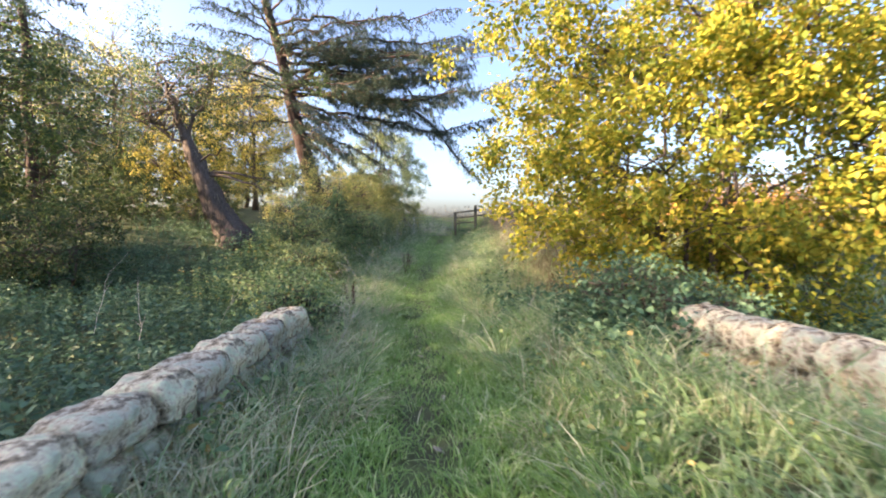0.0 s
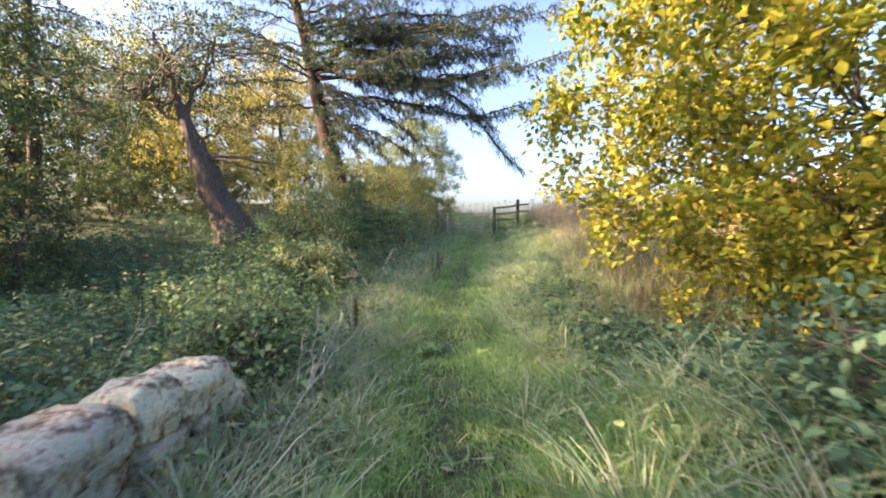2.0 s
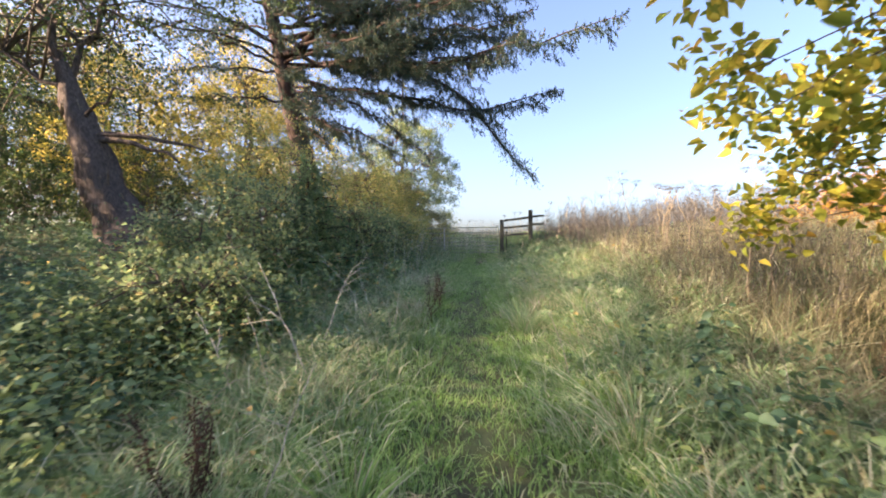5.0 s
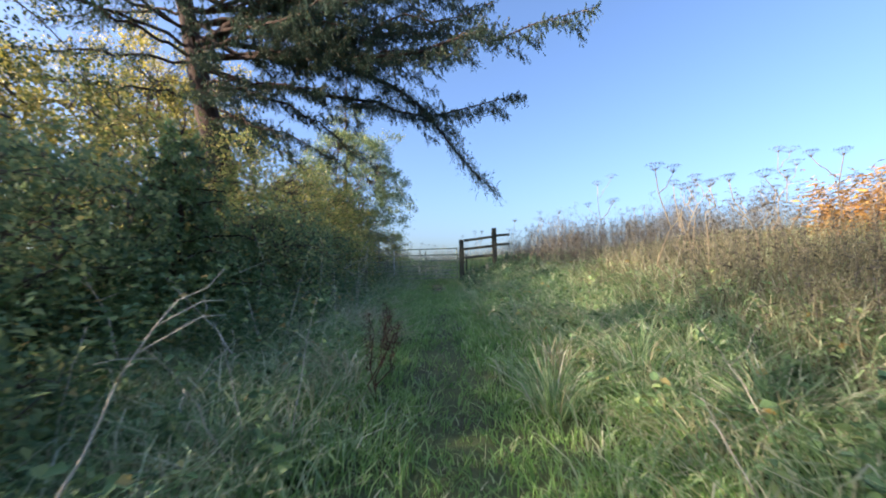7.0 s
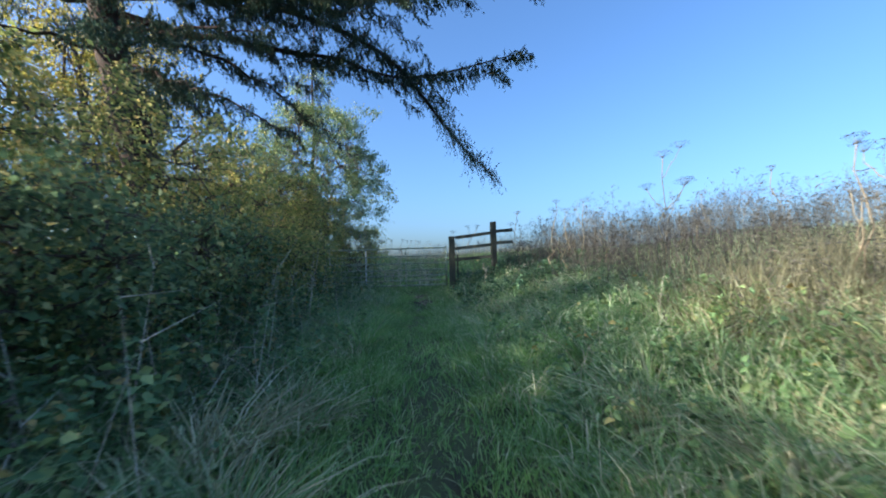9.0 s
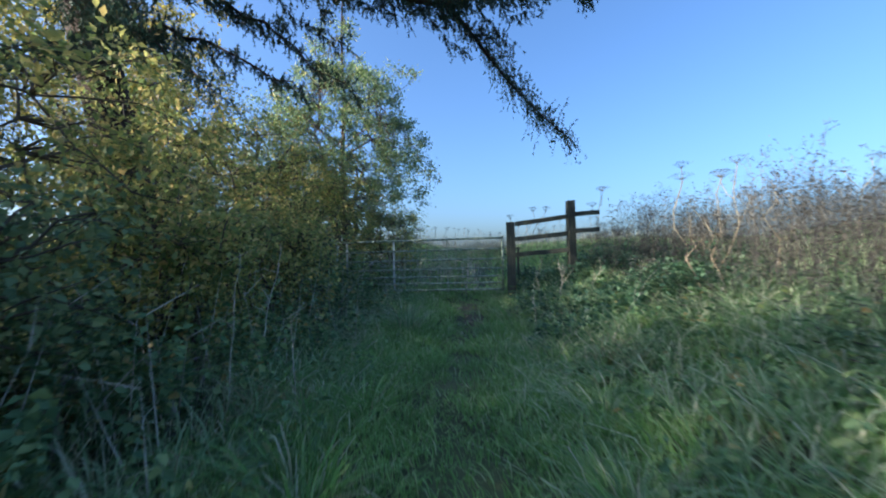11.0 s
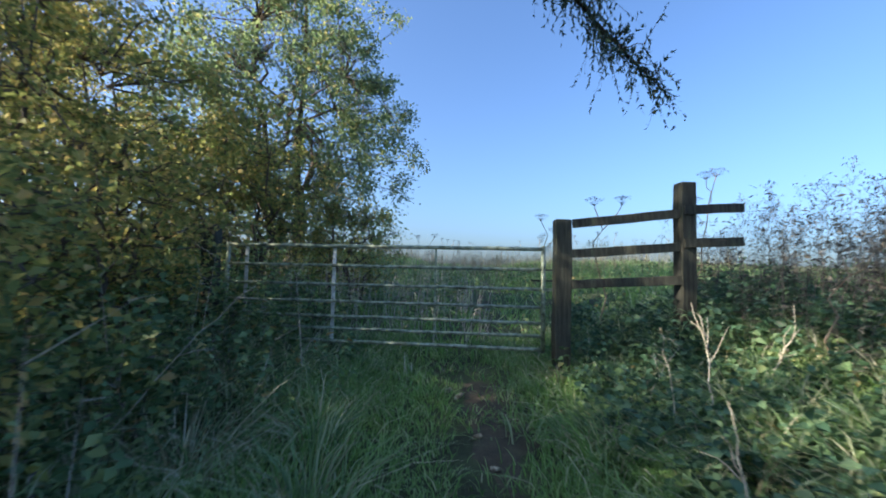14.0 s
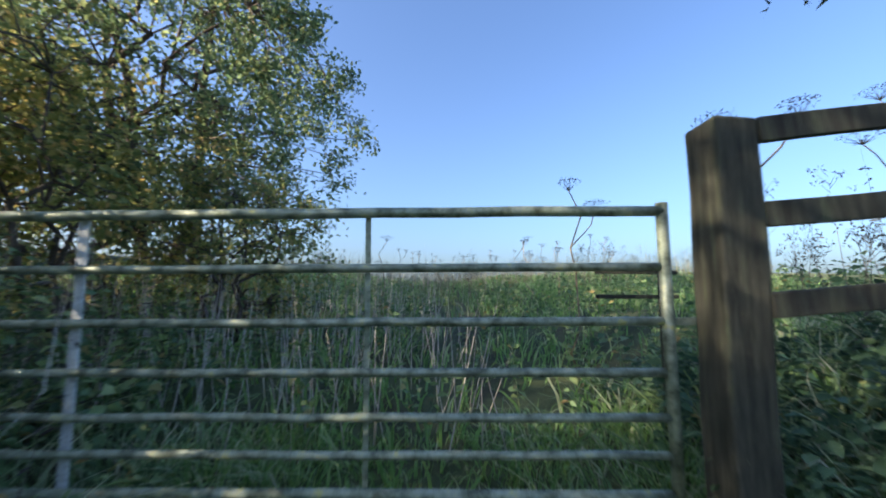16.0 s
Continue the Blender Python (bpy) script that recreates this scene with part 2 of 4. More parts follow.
def leaf_cards(C, L, W, axis=None, up=None, fold=0.25, spread=1.0, six=False, tri=False):
    """Folded leaf blades: at C, of length L and width W, pointing along axis with some spread."""
    n = len(C)
    a = rng.normal(size=(n, 3)) * spread
    if axis is not None:
        a = a + axis
    a = unit(a)
    u = rng.normal(size=(n, 3)) * 0.6
    u[:, 2] += 1.0
    if up is not None:
        u = u + up
    s = unit(np.cross(a, u))
    u = np.cross(s, a)
    L, W = (np.broadcast_to(np.asarray(v, float), (n,))[:, None] for v in (L, W))
    if tri:
        V = np.stack([C - s * W * 0.5, C + s * W * 0.5, C + a * L], 1).reshape(-1, 3)
        T = np.arange(n * 3).reshape(-1, 3)
    elif six:
        V = np.stack([C, C + a * L * 0.3 + s * W * 0.5 + u * W * fold, C + a * L * 0.68 + s * W * 0.36 + u * W * fold * 0.6, C + a * L - u * L * 0.12,
                      C + a * L * 0.68 - s * W * 0.36 + u * W * fold * 0.6, C + a * L * 0.3 - s * W * 0.5 + u * W * fold], 1).reshape(-1, 3)
        k = np.arange(n)[:, None] * 6
        T = np.stack([k + [0, 1, 2], k + [0, 2, 3], k + [0, 3, 4], k + [0, 4, 5]], 1).reshape(-1, 3)
    else:
        V = np.stack([C, C + a * L * 0.45 + s * W * 0.5 + u * W * fold, C + a * L, C + a * L * 0.45 - s * W * 0.5 + u * W * fold], 1).reshape(-1, 3)
        k = np.arange(n)[:, None] * 4
        T = np.stack([k + [0, 1, 2], k + [0, 2, 3]], 1).reshape(-1, 3)
    return V, T


def blades(P, H, W, lean, droop):
    """Arching grass blades rooted at P."""
    n = len(P)
    H, W, droop = (np.broadcast_to(np.asarray(v, float), (n,))[:, None] for v in (H, W, droop))
    th = rng.uniform(0, 2 * np.pi, n)
    side = np.stack([np.cos(th), np.sin(th), 0 * th], -1)
    lean = np.concatenate([lean, np.zeros((n, 1))], 1)
    out = []
    for s, w in ((0.0, 1.0), (0.4, 0.9), (0.75, 0.6)):
        c = P + lean * H * (0.25 * s + 0.75 * s * s) + np.array([0, 0, 1.0]) * H * (s - droop * s ** 3)
        out += [c - side * W * w / 2, c + side * W * w / 2]
    out.append(P + lean * H + np.array([0, 0, 1.0]) * H * (1 - droop))
    V = np.stack(out, 1).reshape(-1, 3)
    k = np.arange(n)[:, None] * 7
    T = np.stack([k + [0, 1, 3], k + [0, 3, 2], k + [2, 3, 5], k + [2, 5, 4], k + [4, 5, 6]], 1).reshape(-1, 3)
    return V, T


# ---- the lie of the land ----
def step(a, b, v):
    t = np.clip((v - a) / (b - a), 0, 1)
    return t * t * (3 - 2 * t)


_yy = np.linspace(-60, 120, 1801)
_pp = np.interp(_yy, [-60, -4, 0, 4.8, 7.4, 9.6, 11, 13.5, 15.5, 17.5, 20, 22.4, 24.7, 30, 40, 60, 120],
                [0.6, 0.1, -0.05, -0.36, -0.50, -0.54, -0.42, -0.16, 0.0, 0.14, 0.16, 0.22, 0.50, 1.0, 1.75, 2.0, 1.0])
_pp = np.convolve(np.pad(_pp, 12, "edge"), np.ones(25) / 25, "valid")


def path_x(y):
    return np.interp(y, [-5, 0, 4, 7, 10, 13, 16, 20, 24, 30, 40], [0.1, 0.0, -0.15, -0.45, -0.62, -0.6, -0.45, -0.5, -0.4, 0.2, 1.0])


def hills(x, y):
    return 0.05 * np.sin(1.3 * x + 0.7 * y) * np.sin(0.9 * y - 0.6 * x) + 0.03 * np.sin(3.1 * x + 1) * np.sin(2.7 * y)


def ground_z(x, y):
    x, y = np.asarray(x, float), np.asarray(y, float)
    xr = x - path_x(y)
    z = np.interp(y, _yy, _pp)
    far = step(9, 14, y)
    z = z + far * (0.5 * step(0.9, 3.2, xr) + 0.13 * np.clip(xr - 2.5, 0, 9)) * (1 - 0.6 * step(24, 30, y))
    z = z + (1 - step(5, 8, y)) * (0.36 * step(0.9, 2.0, xr) + 0.10 * step(0.8, 1.5, -xr))
    z = z + (1 - far) * (-0.75 * step(2.6, 4.5, xr) + 0.08 * np.clip(xr - 4, 0, 12))
    z = z + 0.25 * step(1.2, 3.0, -xr) * far
    z = z + (1 - far) * (-0.35 * step(1.7, 2.8, -xr)) + 0.085 * np.clip(-xr - 2.8, 0, 12)
    z = z - 0.02 * np.exp(-((xr / 0.28) ** 2)) * step(-3, 0, y)
    return z + hills(x, y) * step(0.3, 1.5, np.abs(xr))


def on_ground(x, y, lift=0.0):
    return np.stack([x, y, ground_z(x, y) + lift], -1)


def axis_grid(fine, lo, hi, reach):
    a = np.arange(lo, hi + 1e-6, fine)
    g = np.geomspace(fine, reach, 40)
    return np.concatenate([lo - np.cumsum(g)[::-1], a, hi + np.cumsum(g)])


gx, gy = axis_grid(0.4, -18, 18, 300), axis_grid(0.4, -8, 45, 300)
GX, GY = np.meshgrid(gx, gy)
i, j = np.meshgrid(np.arange(len(gy) - 1), np.arange(len(gx) - 1), indexing="ij")
a = (i * len(gx) + j).ravel()
b = a + 1
c, d = a + len(gx), a + len(gx) + 1
ground = part("ground", (on_ground(GX.ravel(), GY.ravel()), np.concatenate([np.stack([a, b, d], -1), np.stack([a, d, c], -1)])), SOIL, smooth=True)
tagged(ground, "dark leafy soil under grass and weeds", "ground", kind="structure")


# ---- drystone parapets ----
def lumpy(size, seed, cap=False, cuts=3, rough=1.0):
    """A weathered stone about the origin; cap: with a rounded back, for a coping."""
    bm = bmesh.new()
    bmesh.ops.create_cube(bm, size=1.0)
    bmesh.ops.subdivide_edges(bm, edges=bm.edges[:], cuts=cuts, use_grid_fill=True)
    off = Vector((seed * 3.7, seed * 1.9, seed * 5.3))
    for v in bm.verts:
        p = v.co * 2
        e = 2.8 if cap and p.z > -0.2 else 5.0
        m = max(abs(p.x), abs(p.z))
        round_off = m / (abs(p.x) ** e + abs(p.z) ** e) ** (1 / e) if m > 1e-6 else 1.0
        ends = 1 - 0.16 * abs(p.y) ** 5
        p = Vector((p.x * round_off * ends, p.y * (1 - 0.07 * m ** 4), p.z * round_off * ends)) * 0.5
        p = Vector((p.x * size[0], p.y * size[1], p.z * size[2]))
        n = noise.noise_vector(p * 4.5 + off) * 0.040 + noise.noise_vector(p * 10.0 + off) * 0.032 + noise.noise_vector(p * 24.0 + off) * 0.013
        v.co = p + n * rough
    me = bpy.data.meshes.new("stone")
    bm.to_mesh(me)
    bm.free()
    me.materials.append(STONE)
    for p in me.polygons:
        p.use_smooth = True
    return me


COPE_LEN = (0.20, 0.28, 0.36, 0.50, 0.62)
COPES = [lumpy((0.44, l, 0.30), 1 + k, True, 7) for k, l in enumerate(COPE_LEN)]
RUB_LEN = (0.30, 0.42, 0.24, 0.36)
RUBBLE = [lumpy((0.36, l, h), 20 + k) for k, (l, h) in enumerate(zip(RUB_LEN, (0.17, 0.19, 0.15, 0.2)))]


def parapet(name, a, b, za, zb, label, seed, copes):
    """A low wall from a to b with its top at za..zb: rubble courses under rounded coping stones."""
    r = random.Random(seed)
    wall = tagged(new(name), label, "wall", kind="structure")
    a, b = Vector(a), Vector(b)
    run, turn = (b - a).length, math.atan2(-(b.x - a.x), b.y - a.y)
    for course in range(4):
        s = r.uniform(-0.2, 0)
        while s < run:
            k = r.choice(copes) if course == 0 else r.randrange(4)
            ln = (COPE_LEN if course == 0 else RUB_LEN)[k]
            t = min(max((s + ln / 2) / run, 0), 1)
            p = a.lerp(b, t)
            top = za + (zb - za) * t
            ob = new("coping_stone" if course == 0 else "stone", (COPES if course == 0 else RUBBLE)[k])
            z = top - 0.14 if course == 0 else top - 0.2 - 0.165 * course
            ob.parent = wall
            ob.matrix_basis = Matrix.LocRotScale((p.x + r.uniform(-0.025, 0.025), a.y + (b.y - a.y) * (s + ln / 2) / run, z + r.uniform(-0.018, 0.018)),
                                                 Euler((r.uniform(-0.10, 0.10), r.uniform(-0.10, 0.10), turn + r.uniform(-0.10, 0.10))),
                                                 (r.uniform(0.9, 1.08), 0.93 if course == 0 else 0.985, r.uniform(0.88, 1.1)))
            s += ln
    return wall


parapet("wall_left", (-1.66, -3.2), (-1.98, 5.35), 0.60, 0.26, "low parapet of rough sandstone under rounded coping stones, moss-tinged", 3, (2, 3, 3, 4))
parapet("wall_right", (2.68, -1.2), (2.60, 4.15), 0.90, 0.50, "low parapet of pale sandstone under rounded coping stones", 8, (0, 0, 1, 1, 2))


# ---- trees ----
def bushy(name, x, y, height, radius, low, mat, leaf, count, label, seed, stems=1, trunk_r=0.15, clumps=120, lean=(0, 0), category="tree", bark=BARK, clump_r=0.5, six=False, wide=0.62, twigs=3, group="", squash=1.0):
    """A broad-leaved tree or shrub: stems, limbs, twigs and a crown of leaf clumps with gaps."""
    global rng
    rng = np.random.default_rng(seed)
    root = tagged(new(name), label, category, group)
    z0 = float(ground_z(x, y))
    root.location = (x, y, z0)
    cz = (height + low) / 2
    # clump centres through an uneven ellipsoid
    d = unit(rng.normal(size=(clumps, 3)))
    rad = rng.uniform(0.25, 1.0, clumps) ** 0.5
    az = np.arctan2(d[:, 1], d[:, 0])
    bulge = 1 + 0.22 * np.sin(3 * az + seed) * np.cos(2.3 * d[:, 2] + seed) + rng.normal(size=clumps) * 0.08
    C = d * (rad * bulge)[:, None] * [radius, radius * squash, (height - low) / 2] + [lean[0], lean[1], cz]
    C[:, 2] = np.maximum(C[:, 2], low * 0.7 + 0.15)
    tips = []
    for s in range(stems):
        th = 2 * np.pi * (s + rng.uniform(0, 0.6)) / stems
        out = (radius * 0.35 if stems > 1 else 0.0)
        foot = np.array([0.28 * np.cos(th), 0.28 * np.sin(th), -0.15]) * (stems > 1) + [0, 0, -0.15 * (stems == 1)]
        head = np.array([out * np.cos(th) + lean[0], out * np.sin(th) + lean[1], low + (height - low) * 0.72])
        P = curve_pts(foot, head, 10, 0.0, 0.5 if stems > 1 else 0.12)
        R = np.linspace(trunk_r, trunk_r * 0.25, 10)
        R[0] *= 1.35
        part("trunk" if stems == 1 else "stem", tube(P, R, 9 if stems == 1 else 6, 0.05), bark, root, smooth=True)
        tips.append(P)
    allP = np.concatenate(tips)
    nl = 9 if stems == 1 else 4
    limbs = []
    for k in range(nl):
        base = allP[rng.integers(len(allP) * 3 // 10, len(allP))] if stems == 1 else tips[k % stems][rng.integers(4, 9)]
        goal = C[rng.integers(clumps)] * 0.8 + base * 0.2
        P = curve_pts(base, goal, 7, 0.12 * np.linalg.norm(goal - base), 0.5)
        part("limb", tube(P, np.linspace(trunk_r * 0.42, trunk_r * 0.10, 7), 5), bark, root, smooth=True)
        limbs.append(P)
    nodes = np.concatenate([allP[len(allP) // 4:]] + limbs)
    near = nodes[np.argmin(((C[:, None] - nodes[None]) ** 2).sum(-1) + 0.5 * np.maximum(0, nodes[None, :, 2] - C[:, None, 2]), axis=1)]
    ch = []
    for c, q in zip(C, near):
        P = curve_pts(q, c, 4, 0.05 * np.linalg.norm(c - q), 0.4)
        ch.append(tube(P, np.linspace(0.022, 0.008, 4) * (0.5 + trunk_r * 3), 3))
    e = unit(rng.normal(size=(clumps * twigs, 3))) * clump_r * rng.uniform(0.5, 1.15, (clumps * twigs, 1)) * [1, 1, 0.7]
    T0 = np.repeat(C, twigs, 0)
    ch.append(sticks(T0, T0 + e, 0.006))
    part("twig_tangle", merge(ch), TWIG, root, kind="stuff")
    own = rng.integers(0, clumps * twigs, count)
    f = rng.uniform(0.15, 1.1, (count, 1))
    p = T0[own] + e[own] * f + rng.normal(size=(count, 3)) * clump_r * 0.22
    p[:, 2] = np.maximum(p[:, 2], 0.05)
    sz = leaf * rng.uniform(0.65, 1.3, count)
    part("crown", leaf_cards(p, sz, sz * wide, axis=unit(e[own]) + [0, 0, -0.25], spread=0.6, six=six), mat, root)
    return root


def larch(name, x, y, height, reaches, label, seed, girth=0.34, mat=None, lean=0.0, falls=(), forks=()):
    """A tall larch: straight trunk, long sweeping limbs with hanging needled twigs."""
    global rng
    rng = np.random.default_rng(seed)
    root = tagged(new(name), label, "tree")
    z0 = float(ground_z(x, y))
    P = np.stack([0.05 * np.sin(np.arange(16)), 0.04 * np.cos(np.arange(16) * 1.7), np.linspace(-0.2, height, 16)], -1)
    P[:, 0] -= lean * np.maximum(0, P[:, 2])
    R = np.linspace(girth, girth * 0.16, 16)
    R[0] *= 1.5
    root.location = (x, y, z0)
    part("trunk", tube(P, R, 12, 0.04), LARCHBARK, root, smooth=True)
    for stout in forks:
        F = np.array([np.array(p, float) - [x, y, z0] for p in stout])
        F = np.stack([np.interp(np.linspace(0, 1, 9), np.linspace(0, 1, len(F)), F[:, q]) for q in range(3)], -1)
        part("limb", tube(F, np.linspace(0.30, 0.06, 9), 8, 0.05), LARCHBARK, root, smooth=True)
    for hz, tip, sag, dense in (*reaches, *falls):
        n = 16
        if np.ndim(tip) == 2:
            # a bough that runs out and then plunges, through the given bends
            W = np.array(tip, float) - [x, y, z0]
            Q = np.stack([np.interp(np.linspace(0, 1, n), np.linspace(0, 1, len(W)), W[:, q]) for q in range(3)], -1)
            Q[1:-1] = (Q[:-2] + 2 * Q[1:-1] + Q[2:]) / 4
            base, tip = Q[0], Q[-1]
        else:
            tip = np.array(tip, float) - [x, y, z0]
            base = np.array([-lean * (hz - z0), 0, hz - z0])
            Q = curve_pts(base, tip, n, sag, 0.16)
        ln = np.linalg.norm(tip - base)
        if sag < 0.5:
            Q[:, 2] += 0.035 * ln * (np.linspace(0, 1, n) ** 5 - 2.2 * np.linspace(0, 1, n) ** 2 * (1 - np.linspace(0, 1, n)))
        limb = part("limb", tube(Q, np.linspace(0.018 * ln ** 0.7, 0.009, n), 6), LARCHBARK, root, smooth=True)
        # side shoots, then hanging twigs on limb and shoots
        lines = [Q[3:]]
        m = int(ln * 2.8)
        way = unit((tip - base) * [1, 1, 0.2])
        flat = unit(np.cross(way, [0, 0, 1.0]))
        for s in np.linspace(0.22, 0.96, m):
            k = s * (n - 1)
            o = Q[int(k)] + (Q[min(int(k) + 1, n - 1)] - Q[int(k)]) * (k % 1)
            sl = ln * (0.22 if sag < 1 else 0.09) * (1.12 - s) * rng.uniform(0.5, 1.3) + 0.15
            dirn = unit(way * 0.9 + flat * rng.choice([-1, 1]) * rng.uniform(0.4, 1.1) + [0, 0, rng.uniform(-0.55, 0.35)])
            L = curve_pts(o, o + dirn * sl + [0, 0, -0.12 * sl], 6, -0.08 * sl, 0.4)
            L[-1, 2] += 0.08 * sl
            lines.append(L)
        wood = [tube(L, np.linspace(0.012, 0.004, len(L)), 3) for L in lines[1:]]
        S = []
        for L in lines:
            seg = np.linalg.norm(np.diff(L, axis=0), axis=1)
            cnt = np.maximum(1, (seg * dense).astype(int))
            for q in range(len(seg)):
                S.append(L[q] + (L[q + 1] - L[q]) * rng.uniform(0, 1, (cnt[q], 1)))
        S = np.concatenate(S)
        tl = rng.uniform(0.10, 0.42, len(S)) * (2.1 if sag > 1 else 1.0)
        dr = unit(np.stack([rng.normal(size=len(S)) * 0.35, rng.normal(size=len(S)) * 0.35, -np.ones(len(S))], -1) + way * 0.35)
        upw = rng.random(len(S)) < 0.2
        dr[upw, 2] *= -0.8
        tl[upw] *= 0.6
        E = S + dr * tl[:, None]
        wood.append(sticks(S, E, 0.005))
        part("shoot_tangle", merge(wood), TWIG, limb, kind="stuff")
        nn = 14
        f = rng.uniform(0.0, 1.05, (len(S), nn, 1))
        c = (S[:, None] + (E - S)[:, None] * f).reshape(-1, 3)
        sz = rng.uniform(0.05, 0.09, len(c))
        part("needle_foliage", leaf_cards(c, sz, 0.031, axis=np.repeat(dr, nn, 0) * 0.8, spread=0.7, tri=True), mat or NEEDLE, limb, kind="stuff")
    return root


larch("larch_tree", -7.1, 24.6, 19.0, [
    (9.4, (4.6, 20.9, 8.2), -0.5, 27), (10.3, (1.9, 22.4, 9.4), -0.3, 25), (8.6, (3.3, 24.3, 7.1), -0.7, 27), (9.1, (1.6, 21.8, 8.3), -0.4, 24), (10.0, (-0.5, 21.2, 9.6), -0.3, 24), (9.9, (-15.6, 21.5, 10.6), 0.5, 7), (9.2, (-14.6, 20.4, 9.0), 0.6, 7), (8.8, (-12.6, 19.2, 8.3), 0.5, 8), (7.0, (-4.3, 22.4, 3.9), 0.4, 18), (6.6, (-3.3, 23.8, 4.5), 0.5, 18), (7.3, (-5.6, 19.4, 5.0), 0.4, 16), (6.4, (-5.4, 21.4, 4.0), 0.4, 18), (7.8, (-4.9, 20.9, 5.6), 0.3, 18), (6.0, (-6.4, 20.6, 3.6), 0.3, 16), (8.4, (-6.2, 20.2, 6.6), 0.3, 16),
    (9.0, (-2.4, 20.0, 8.2), 0.2, 18), (7.6, (-2.4, 24.4, 4.7), 0.9, 18), (8.0, (-3.4, 22.0, 6.4), 0.2, 18),
    (6.6, (-4.4, 20.6, 4.4), 0.3, 16), (9.8, (-12.0, 19.0, 9.6), 0.3, 14), (8.6, (-14.0, 22.0, 7.6), 0.3, 14), (11.0, (-6.0, 18.4, 11.2), 0.3, 16),
    (12.0, (-2.0, 22.0, 12.0), 0.3, 16), (12.5, (-10.5, 18.5, 13.0), 0.3, 13), (13.5, (-4.0, 20.0, 14.0), 0.3, 13), (7.2, (-11.5, 20.5, 6.0), 0.3, 14), (10.6, (-15.0, 25.0, 10.4), 0.3, 12),
    (11.5, (1.5, 25.5, 10.8), -0.3, 16), (13.0, (-14.0, 24.0, 13.4), 0.3, 11), (15.0, (-7.0, 20.5, 15.6), 0.3, 10), (15.5, (-11.0, 22.0, 16.0), 0.3, 10),
    (10.9, (-3.6, 19.0, 9.8), 0.2, 16), (9.2, (-6.8, 19.2, 8.4), 0.3, 14), (12.8, (1.0, 23.0, 12.6), 0.2, 14),
    (11.2, (1.0, 23.0, 10.6), 0.2, 24), (11.8, (2.6, 23.5, 11.4), 0.2, 24), (11.4, (-1.5, 24.0, 11.0), 0.2, 26), (10.8, (3.5, 21.5, 10.4), -0.2, 24),
    (9.0, (0.2, 22.2, 7.6), 0.2, 22), (10.6, (-3.0, 22.5, 10.2), 0.2, 26), (9.6, (-0.8, 23.6, 9.0), 0.2, 24), (10.2, (1.8, 24.2, 9.6), 0.2, 24),
    (11.6, (-13.4, 22.5, 11.8), 0.3, 20), (12.2, (-12.0, 21.0, 12.4), 0.3, 20), (11.0, (-6.0, 21.0, 10.8), 0.3, 22), (12.4, (-8.6, 20.0, 12.8), 0.3, 22),
], "tall larch with long sweeping limbs and drooping dark green needles", 5, 0.52, None, 0.24,
    falls=[(9.6, ((-9.0, 24.6, 9.6), (-5.6, 24.8, 9.3), (-2.5, 25.0, 8.5), (-0.9, 25.0, 7.6), (0.1, 25.0, 6.3), (1.1, 25.0, 4.9), (2.3, 25.2, 3.95)), 1.2, 26)],
    forks=[((-9.05, 24.6, 9.3), (-8.2, 24.5, 9.55), (-7.3, 24.3, 10.3), (-5.6, 23.9, 10.5))])

_r = random.Random(4)
_reach = []
for _k in range(20):
    _h = 3.2 + 0.42 * _k
    _o = (2.3 - 0.1 * _k) * _r.uniform(0.8, 1.1)
    _a = 2.4 * _k
    _reach.append((_h, (-4.8 + _o * math.cos(_a), 32.2 + _o * math.sin(_a), _h - 0.25 * _o), 0.12, 20))
larch("young_larch", -4.8, 32.2, 11.8, _reach, "slim young larch turning yellow behind the hawthorn", 6, 0.11, YOUNG)

_reach = []
for _k in range(26):
    _h = 0.35 + 0.075 * _k
    _o = (1.05 - 0.036 * _k) * _r.uniform(0.85, 1.1)
    _a = 2.4 * _k
    _z = float(ground_z(-3.65, 14.4))
    _reach.append((_z + _h, (-3.65 + _o * math.cos(_a), 14.4 + _o * math.sin(_a), _z + _h + 0.12 * _o), 0.05, 55))
larch("young_spruce", -3.65, 14.4, 2.55, _reach, "young green spruce growing out of the hedge", 9, 0.05, SPRUCE)

bushy("golden_tree", 5.1, 8.2, 8.0, 4.5, 0.3, GOLD, 0.10, 64000, "broad multi-stemmed tree in sunlit golden autumn leaf", 11, stems=7, trunk_r=0.06, clumps=520, six=True, clump_r=0.55, wide=0.68, squash=0.78)
bushy("round_hawthorn", -4.2, 29.4, 7.4, 3.1, 0.0, HAWTHORN, 0.085, 40000, "dense dark green hawthorn tree behind the field gate", 12, stems=3, trunk_r=0.11, clumps=340, clump_r=0.45)
bushy("amber_tree", -14.3, 31.5, 12.0, 4.8, 1.0, AMBER, 0.145, 19000, "sunlit yellow autumn tree behind the larch", 13, trunk_r=0.2, clumps=240, clump_r=0.75)
bushy("amber_tree", -17.5, 36.7, 11.0, 4.0, 0.8, AMBER, 0.14, 20000, "sunlit yellow autumn tree behind the larch", 14, trunk_r=0.17, clumps=190, clump_r=0.65)
bushy("amber_tree", -12.2, 20.5, 6.4, 2.6, 1.2, AMBER, 0.11, 11000, "sunlit yellow autumn tree behind the leaning trunk", 24, trunk_r=0.13, clumps=130, clump_r=0.6)
_reach = []
